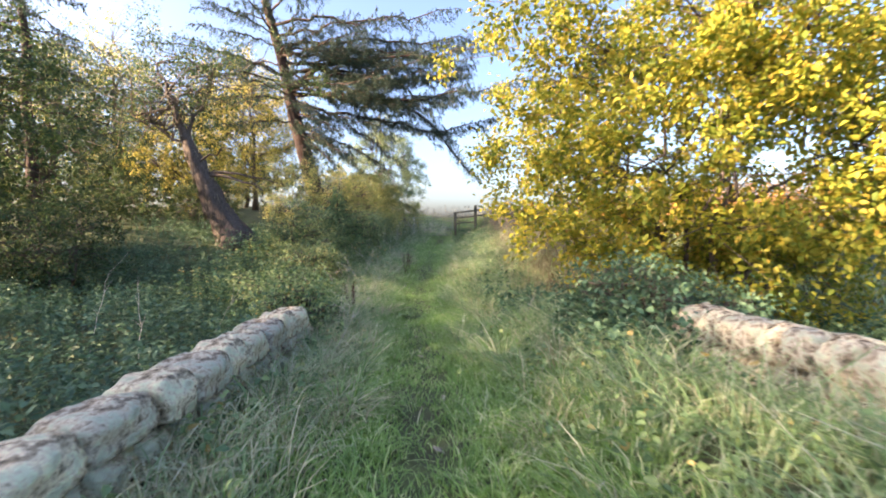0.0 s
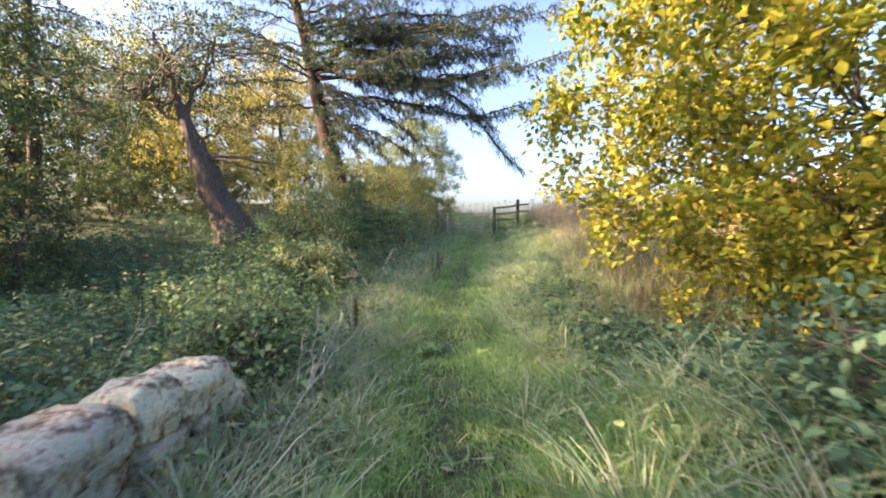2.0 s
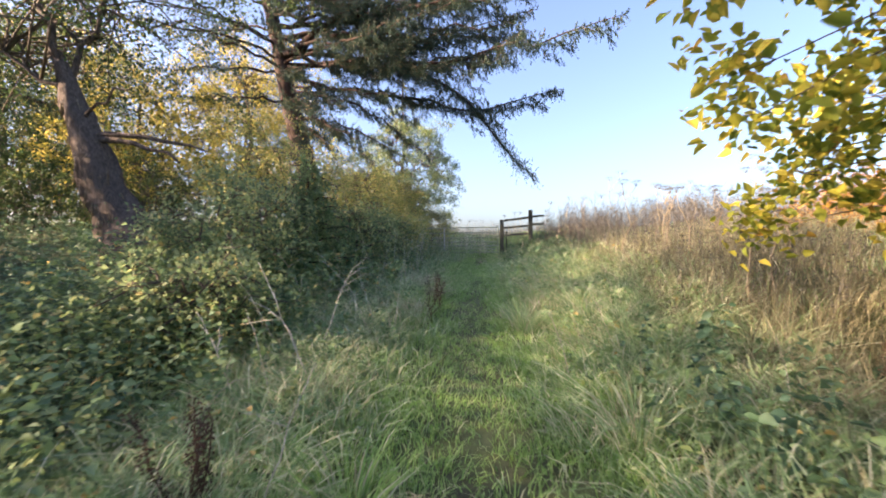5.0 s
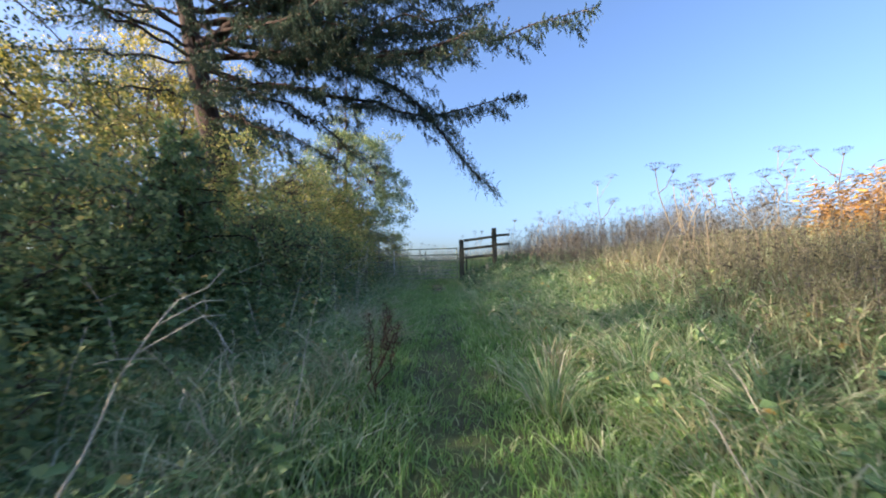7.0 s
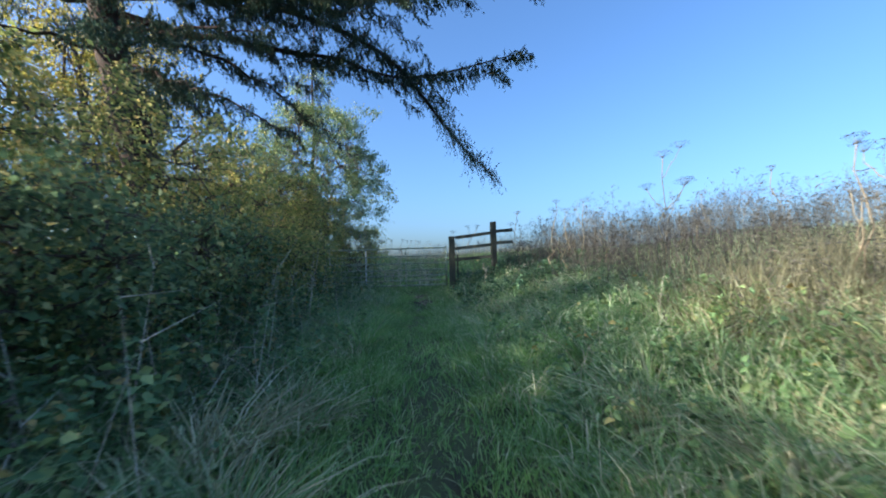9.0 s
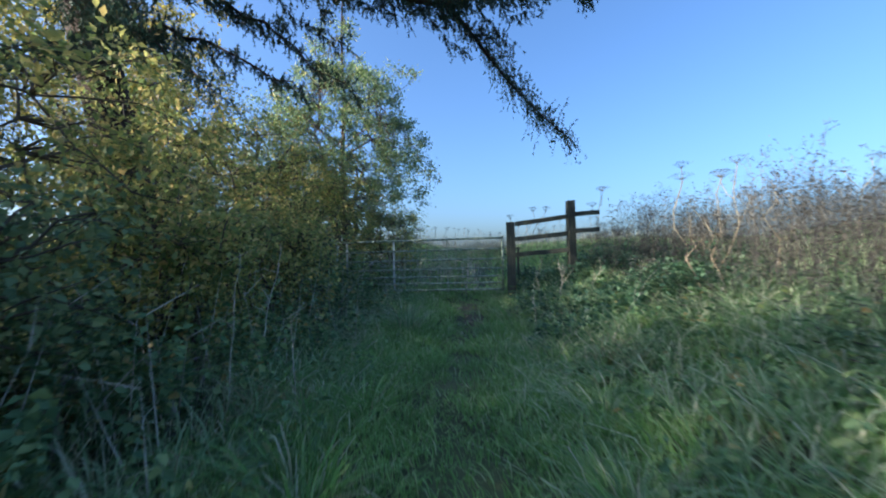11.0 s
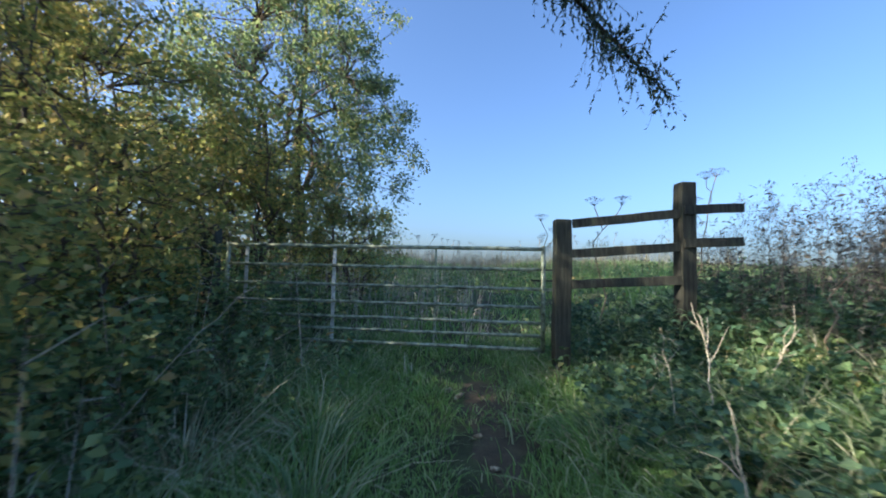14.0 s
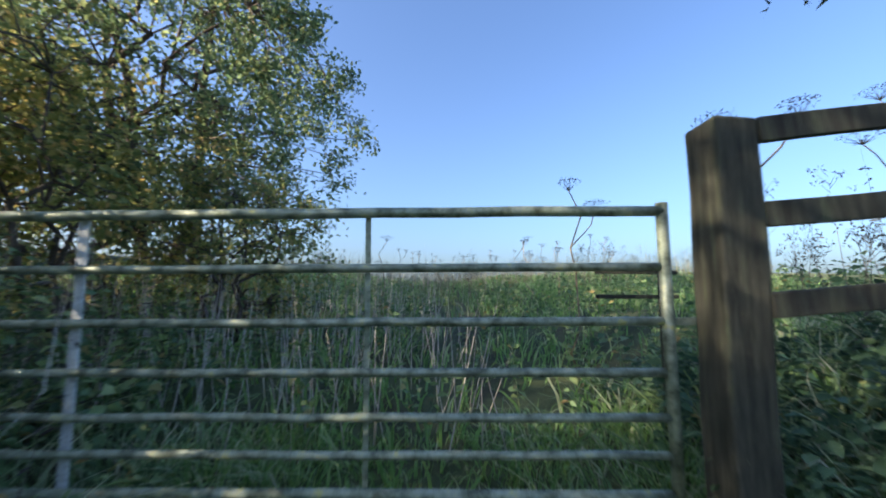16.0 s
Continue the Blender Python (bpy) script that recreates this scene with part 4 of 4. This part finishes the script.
def plumes(name, n, spot, hgt, mat, label, seed):
    """Withered stems that carry feathery seed heads on short side branches."""
    global rng
    rng = np.random.default_rng(seed)
    xr, y = spot(n)
    m = len(xr)
    P = on_ground(xr + path_x(y), y)
    H = hgt(xr, y) * rng.uniform(0.6, 1.2, m)
    lean = np.stack([rng.normal(size=m) * 0.13, rng.normal(size=m) * 0.13, np.ones(m)], -1)
    tip = P + lean * H[:, None]
    ch = [sticks(P, tip, 0.006)]
    k = 9
    f = rng.uniform(0.55, 1.0, (m, k))
    B = (P[:, None] + (tip - P)[:, None] * f[..., None]).reshape(-1, 3)
    th = rng.uniform(0, 2 * np.pi, m * k)
    R = (0.05 + 0.20 * (1.05 - f.ravel())) * rng.uniform(0.5, 1.2, m * k)
    E = B + np.stack([np.cos(th) * R, np.sin(th) * R, R * 0.9 + 0.03], -1)
    ch.append(sticks(B, E, 0.003))
    j = 6
    C = np.repeat(E, j, 0) + rng.normal(size=(m * k * j, 3)) * 0.022
    ch.append(leaf_cards(C, 0.032 * rng.uniform(0.6, 1.3, len(C)), 0.014, tri=True))
    return stuff(name, merge(ch), mat, label, "weeds")


plumes("seeding_weeds", 1300, lambda n: scatter(n, 2.4, 10, 18.5, 26.5, lambda a, y: step(2.3, 3.4, a) * (0.5 + 0.5 * np.sin(1.7 * a + y) * np.sin(1.3 * y))),
       lambda a, y: 1.15 + 0.35 * np.sin(2.1 * a) * np.sin(1.6 * y), WEED, "tall withered weeds with feathery seed heads on the bank", 84)
plumes("crest_weeds", 330, lambda n: scatter(n, -3, 8, 31, 37, lambda a, y: 0.5 + 0.5 * np.sin(1.9 * a + 0.6 * y)),
       lambda a, y: 0.85 + 0.2 * np.sin(2.1 * a), RUSSET, "russet seeding weeds on the crest of the field", 86)
rng = np.random.default_rng(85)
_x, _y = rng.uniform(-4.3, -1.25, 130), rng.uniform(13.5, 24.2, 130)
_p = on_ground(_x + path_x(_y), _y)
_q = _p + rng.normal(size=(130, 3)) * [0.22, 0.22, 0.05] + rng.uniform(0.45, 1.25, (130, 1)) * [0, 0, 1]
_e = _q + rng.normal(size=(130, 3)) * [0.2, 0.2, 0.12]
stuff("bleached_hedge_stems", merge([sticks(_p, _q, 0.006), sticks(_q - (_q - _p) * 0.15, _e, 0.004)]), PALE, "bleached bent dead stems along the hedge foot", "dead stems")
nettles("bracken", 1800, lambda n: scatter(n, 5.6, 15, 10.8, 19.2, lambda a, y: step(1.05, 0.55, np.hypot((a - 10.3) / 4.5, (y - 15) / 4.0) + 0.14 * np.sin(1.7 * a) * np.sin(2.1 * y))),
        lambda a, y: 1.12 + 0 * a, 0.13, BRACKEN, "rusty orange bracken in sunlight", "bracken", 78, 9, 0.3)


# ---- dead umbel stalks ----
def umbel_plant(x, y, h, heads, seed, lean=0.1, label="dead hogweed stalk with flat seed heads"):
    global rng
    rng = np.random.default_rng(seed)
    root = tagged(new("hogweed_stalk"), label, "dead plant", "dead hogweed stalks")
    root.location = (x, y, float(ground_z(x, y)) - 0.03)
    top = np.array([rng.normal() * lean * h, rng.normal() * lean * h, h])
    P = curve_pts((0, 0, 0), top, 7, 0, 0.25)
    part("stem", tube(P, np.linspace(0.011, 0.005, 7), 5), STALK, root)
    for k in range(heads):
        if k == 0:
            q = P[-1]
        else:
            o = P[rng.integers(3, 6)]
            th = rng.uniform(0, 2 * np.pi)
            q = o + np.array([np.cos(th), np.sin(th), 1.3]) * h * rng.uniform(0.10, 0.2)
            part("side_stem", tube(curve_pts(o, q, 5, -0.03, 0.2), np.linspace(0.006, 0.004, 5), 4), STALK, root)
        r, m = rng.uniform(0.07, 0.13) * (1.4 if h > 1.7 else 1), 16
        th = np.arange(m) * 2.4
        rad = r * np.sqrt((np.arange(m) + 0.5) / m)
        E = q + np.stack([rad * np.cos(th), rad * np.sin(th), 0.09 - 0.25 * rad], -1)
        ch = [sticks(np.repeat(q[None], m, 0), E, 0.003)]
        e2 = np.repeat(E, 7, 0)
        s2 = e2 + rng.normal(size=e2.shape) * [0.014, 0.014, 0.006] + [0, 0, 0.012]
        ch.append(leaf_cards(s2, 0.013, 0.009, spread=1))
        part("seed_head", merge(ch), WEED, root, kind="stuff")


spots = random.Random(5)
for k in range(30):
    xx, yy = spots.uniform(2.1, 7.5), spots.uniform(12, 23.6)
    umbel_plant(xx, yy, spots.uniform(0.9, 1.55), spots.choice((1, 1, 2, 3)), 200 + k)
for k, (xx, yy, hh, nn) in enumerate(((3.25, 18.5, 1.95, 5), (3.3, 21.7, 1.75, 3), (3.0, 22.2, 1.8, 2), (2.2, 14.3, 1.6, 3), (1.5, 25.0, 1.65, 2), (2.6, 25.2, 1.75, 3), (1.15, 26.3, 1.7, 2), (5.5, 16.0, 1.8, 3))):
    umbel_plant(xx, yy, hh, nn, 300 + k)
for k in range(7):
    umbel_plant(spots.uniform(2.6, 4.6), spots.uniform(12.3, 15.6), spots.uniform(1.0, 1.4), spots.choice((2, 3, 4)), 330 + k, 0.12)
for k in range(34):
    umbel_plant(spots.uniform(-3, 6), spots.uniform(30, 42), spots.uniform(0.8, 1.4), spots.choice((1, 2)), 400 + k, label="dead hogweed stalk in the field beyond the gate")


# ---- pale dead stems, docks and the far rails ----
def dead_stem(x, y, h, dx, dy, seed, forks=2, thick=1.0):
    """A bleached stem, bent over, with a few forks."""
    global rng
    rng = np.random.default_rng(seed)
    root = tagged(new("dead_plant"), "bleached dead plant stem leaning over the verge grass", "dead plant", "bleached stems")
    root.location = (x, y, float(ground_z(x, y)) - 0.03)
    P = curve_pts((0, 0, 0), (dx, dy, h), 9, 0.08, 0.06)
    part("stem", tube(P, np.linspace(0.005, 0.002, 9) * thick, 5), PALE, root)
    for k in range(forks):
        o = P[rng.integers(4, 8)]
        q = o + np.array([dx, dy, 0]) * rng.uniform(0.1, 0.35) + rng.normal(size=3) * 0.12 + [0, 0, 0.12]
        part("fork", tube(curve_pts(o, q, 4, 0.02, 0.15), np.linspace(0.003, 0.0015, 4) * thick, 4), PALE, root)


pick = random.Random(21)
for k in range(32):
    s = pick.choice((-1, -1, -1, 1))
    yy = pick.uniform(4.6, 22.5)
    xx = float(path_x(yy)) + (pick.uniform(-2.4, -0.95) if s < 0 else pick.uniform(1.0, 2.4))
    dead_stem(xx, yy, pick.uniform(0.45, 0.95), pick.uniform(-0.45, 0.45), pick.uniform(-0.4, 0.4), 500 + k, pick.choice((0, 1, 2)))
for k, (xx, yy, hh, dx, dy) in enumerate(((-1.75, 6.4, 0.95, 0.45, 0.2), (-1.5, 5.7, 0.75, 0.1, 0.0), (-2.3, 18.1, 1.0, -0.75, 0.5), (-2.0, 18.6, 1.2, 0.05, 0.1), (0.35, 10.6, 0.7, -0.2, 0.2), (1.0, 11.4, 0.75, -0.25, 0.3), (-2.6, 10.8, 1.1, -0.7, 0.6), (1.0, 22.6, 0.85, -0.1, 0.1), (0.95, 23.1, 0.6, 0.5, 0.3), (-2.45, 22.3, 1.0, 0.7, 0.4))):
    dead_stem(xx, yy, hh, dx, dy, 560 + k, 2)


for k, (xx, yy, hh, dx, dy) in enumerate(((-1.95, 10.2, 1.15, -0.75, 0.5), (-2.5, 10.0, 0.8, -0.5, 0.2), (-2.2, 10.9, 1.0, 0.25, 0.5), (-2.9, 12.6, 1.1, -0.8, 0.5), (-2.1, 12.9, 0.9, -0.9, 0.3), (-2.6, 17.3, 1.2, -0.5, 0.6), (-2.2, 19.4, 1.1, 0.1, 0.3), (-2.7, 20.6, 1.2, -0.6, 0.3), (1.25, 22.7, 0.8, 0.3, 0.5), (1.7, 22.9, 0.6, 0.5, 0.2), (-3.3, 4.4, 1.25, -0.5, 0.7), (-3.6, 6.0, 1.1, 0.5, 0.3), (-4.6, 5.2, 1.2, -0.3, 0.8), (-1.4, 4.9, 0.85, 0.5, 0.5), (-1.45, 5.9, 0.95, 0.05, 0.1), (-1.55, 6.2, 0.8, 0.2, 0.3))):
    dead_stem(xx, yy, hh, dx, dy, 580 + k, 4, 1.6 if k < 10 else 1.1)


def dock(x, y, seed, big=0.3):
    """A dock: broad leaves spreading from one root."""
    global rng
    rng = np.random.default_rng(seed)
    root = tagged(new("dock_plant"), "broad-leaved green dock plant in the grass", "weed", "dock plants")
    root.location = (x, y, float(ground_z(x, y)))
    for k in range(6):
        th = k * 1.05 + rng.uniform(0, 0.5)
        n = 9
        s = np.linspace(0, 1, n)
        ln = big * rng.uniform(0.7, 1.2)
        mid = np.stack([np.cos(th) * s * ln, np.sin(th) * s * ln, 0.05 + ln * (0.9 * s - 0.75 * s * s)], -1)
        w = ln * 0.2 * np.sin(np.pi * np.clip(s * 0.94 + 0.05, 0, 1)) ** 0.7
        side = np.array([-np.sin(th), np.cos(th), 0])
        rip = 0.02 * np.sin(s * 16)[:, None] * [0, 0, 1]
        V = np.concatenate([mid - side * w[:, None] + rip + [0, 0, 0.015], mid, mid + side * w[:, None] - rip + [0, 0, 0.015]])
        q = np.arange(n - 1)
        T = np.concatenate([np.stack([q + o, q + o + 1, q + o + n + 1], -1) for o in (0, n)] + [np.stack([q + o, q + o + n + 1, q + o + n], -1) for o in (0, n)])
        part("leaf", (V, T), DOCKLEAF, root, smooth=True)


DOCKLEAF = leaf_mat("dock_leaf", [(0.0, (0.10, 0.19, 0.07)), (1.0, (0.22, 0.32, 0.13))], 0.35, 0.4)
for k, (xx, yy) in enumerate(((1.05, 13.8), (0.85, 19.6), (1.5, 17.4), (0.55, 8.4), (1.6, 7.2), (-1.7, 11.0), (0.9, 22.2), (1.35, 22.9), (1.2, 11.9), (-1.5, 15.4), (1.1, 23.5), (1.45, 23.3), (1.7, 23.6), (1.3, 23.8), (1.95, 23.3), (1.6, 22.6), (0.75, 4.2), (1.1, 6.0), (-0.75, 7.9), (0.9, 9.6))):
    dock(xx, yy, 600 + k, 0.34 if k in (0, 1) or 9 < k < 16 else 0.24)


def dead_dock(x, y, h, seed):
    """A dead dock: rusty seed spikes on upright stems."""
    global rng
    rng = np.random.default_rng(seed)
    root = tagged(new("dead_dock"), "dark rusty brown dead dock with seed spikes", "dead plant")
    root.location = (x, y, float(ground_z(x, y)) - 0.02)
    for k in range(4):
        P = curve_pts((0, 0, 0), (rng.normal() * 0.1, rng.normal() * 0.1, h * rng.uniform(0.7, 1.05)), 6, 0, 0.3)
        spike = part("stem", tube(P, np.linspace(0.007, 0.003, 6), 5), RUST, root)
        c = P[2] + (P[-1] - P[2]) * rng.random((260, 1)) + rng.normal(size=(260, 3)) * 0.022
        part("seed_spike", leaf_cards(c, 0.018, 0.012), RUST, spike, kind="stuff")


RUST = leaf_mat("rusty_dock", [(0.0, (0.045, 0.028, 0.022)), (1.0, (0.12, 0.07, 0.05))], 0.15, 0.8)
dead_dock(-1.15, 12.7, 0.75, 640)
dead_dock(2.6, 9.9, 0.8, 641)
dead_dock(-1.9, 8.6, 0.8, 642)

stop_rail = tagged(new("gate_stop_rail"), "short dark timber rails behind the latch end of the gate", "rail")
bm_part("post", rounded_box((0.045, 0.045, 0.95), 0.006, 0.004, 2.0), POSTWOOD, stop_rail, pose(0.98, 24.98, 1.08))
for up in (1.40, 1.53):
    bm_part("rail", rounded_box((0.46, 0.02, 0.022), 0.004, 0.004, up), POSTWOOD, stop_rail, pose(0.80, 24.94, up))

rng = np.random.default_rng(90)
_x, _y = rng.uniform(-4.2, 0.2, 420), rng.uniform(25.1, 30.5, 420)
_p = on_ground(_x, _y)
stuff("bleached_stems", sticks(_p, _p + rng.normal(size=(420, 3)) * [0.12, 0.12, 0.1] + rng.uniform(0.45, 1.15, (420, 1)) * [0, 0, 1], 0.006), PALE, "thicket of bleached thin stems behind the gate", "dead stems")
_x, _y = rng.uniform(-5, 11, 1500), rng.uniform(34, 44, 1500)
_p = on_ground(_x, _y)
stuff("crest_stems", sticks(_p, _p + rng.normal(size=(1500, 3)) * [0.1, 0.1, 0.1] + rng.uniform(0.45, 1.0, (1500, 1)) * [0, 0, 1], 0.011), RUSSET, "dry russet grass stems on the crest of the field", "dead stems")


# ---- worn earth before the gate ----
_n, _m = 28, 8
_th = np.arange(_n) * 2 * np.pi / _n
_edge = 1 + 0.16 * np.sin(3 * _th + 1) + 0.10 * np.sin(7 * _th)
_rr = np.linspace(0.04, 1, _m)
_X = -0.08 + 0.40 * _rr[:, None] * (_edge * np.cos(_th))[None]
_Y = 23.3 + 1.25 * _rr[:, None] * (_edge * np.sin(_th))[None]
_V = on_ground(_X.ravel(), _Y.ravel())
_V[:, 2] += np.repeat(np.linspace(0.022, -0.012, _m), _n) + 0.006 * np.sin(9 * _V[:, 0]) * np.sin(11 * _V[:, 1])
_i, _j = np.meshgrid(np.arange(_m - 1), np.arange(_n), indexing="ij")
_a, _b = (_i * _n + _j).ravel(), (_i * _n + (_j + 1) % _n).ravel()
_T = np.concatenate([np.stack([_a, _a + _n, _b + _n], -1), np.stack([_a, _b + _n, _b], -1), np.stack([0 * np.arange(1, _n - 1), np.arange(1, _n - 1), np.arange(2, _n)], -1)])
tagged(part("bare_earth", (_V, _T), MUD, smooth=True), "bare trodden brown earth before the gate", "ground", kind="structure")


# ---- single tussocks beside the path ----
def tussock_proto(seed, mat, n, h, label):
    global rng
    rng = np.random.default_rng(seed)
    root = tagged(new("grass_tussock"), label, "grass tussock", "tussocks beside the path")
    th = rng.uniform(0, 2 * np.pi, n)
    r = 0.11 * np.sqrt(rng.random(n))
    out = np.stack([np.cos(th), np.sin(th)], -1) * rng.uniform(0.3, 1.3, (n, 1)) + rng.normal(size=2) * 0.25
    P = np.stack([r * np.cos(th), r * np.sin(th), -0.03 + 0 * th], -1)
    k = int(n * 0.8)
    H = h * rng.uniform(0.5, 1.15, n)
    W, D = 0.011 * rng.uniform(0.7, 1.3, n), rng.uniform(0.25, 0.7, n)
    part("blade_mass", blades(P[:k], H[:k], W[:k], out[:k], D[:k]), mat, root, kind="stuff")
    part("straw_mass", blades(P[k:], H[k:], W[k:], out[k:], D[k:]), STRAW, root, "bleached dry blades", kind="stuff")
    return root


protos = [tussock_proto(700, TUFT, 110, 0.5, "arching tussock of long green grass with dry blades"), tussock_proto(701, GRASS, 110, 0.42, "bright green tussock of arching grass"),
          tussock_proto(702, TUFT, 90, 0.6, "tall pale tussock of arching grass with dry blades"), tussock_proto(703, STRAW, 90, 0.5, "bleached straw-coloured grass tussock")]
pick = random.Random(33)
for k in range(90):
    yy = pick.uniform(0.6, 23)
    s = pick.choice((-1, 1))
    xx = float(path_x(yy)) + s * pick.uniform(0.6, 1.5 if s < 0 else 1.9)
    m = pose(xx, yy, float(ground_z(xx, yy)), 0, 0, pick.uniform(0, 360)) @ Matrix.Scale(pick.uniform(0.75, 1.2), 4)
    if k < 4:
        protos[k].matrix_basis = m
    else:
        copy_thing(protos[k % 4 if k % 8 else 0], m)

for xx, yy, size in ((0.60, 24.02, 0.7), (0.84, 24.06, 0.6), (-1.35, 5.4, 0.9), (-1.45, 4.6, 0.8)):
    copy_thing(protos[3], pose(xx, yy, float(ground_z(xx, yy)), 0, 0, 90 * yy) @ Matrix.Scale(size / protos[3].scale[0], 4))

# ---- loose pale stones on the path ----
PEBBLE = [lumpy((0.07, 0.05, 0.035), 60 + k, False, 2) for k in range(3)]
for me in PEBBLE:
    me.transform(Matrix.Scale(0.8, 4))
for k in range(16):
    yy = pick.uniform(1.3, 8) if k < 9 else pick.uniform(21.5, 23.8)
    xx = float(path_x(yy)) + pick.uniform(-0.2, 0.3)
    ob = tagged(new("loose_stone", PEBBLE[k % 3]), "small pale stone lying on the path", "stone", "loose stones on the path")
    ob.matrix_basis = pose(xx, yy, float(ground_z(xx, yy)) + 0.012, 0, 0, pick.uniform(0, 360))

# ---- a boulder under the golden tree ----
boulder = tagged(new("boulder", lumpy((0.5, 0.42, 0.52), 77, True, 5, 1.6)), "rough pale sandstone boulder in the weeds under the golden tree", "stone")
boulder.matrix_basis = pose(2.5, 6.68, float(ground_z(2.5, 6.68)) + 0.14, 6, -8, 25)
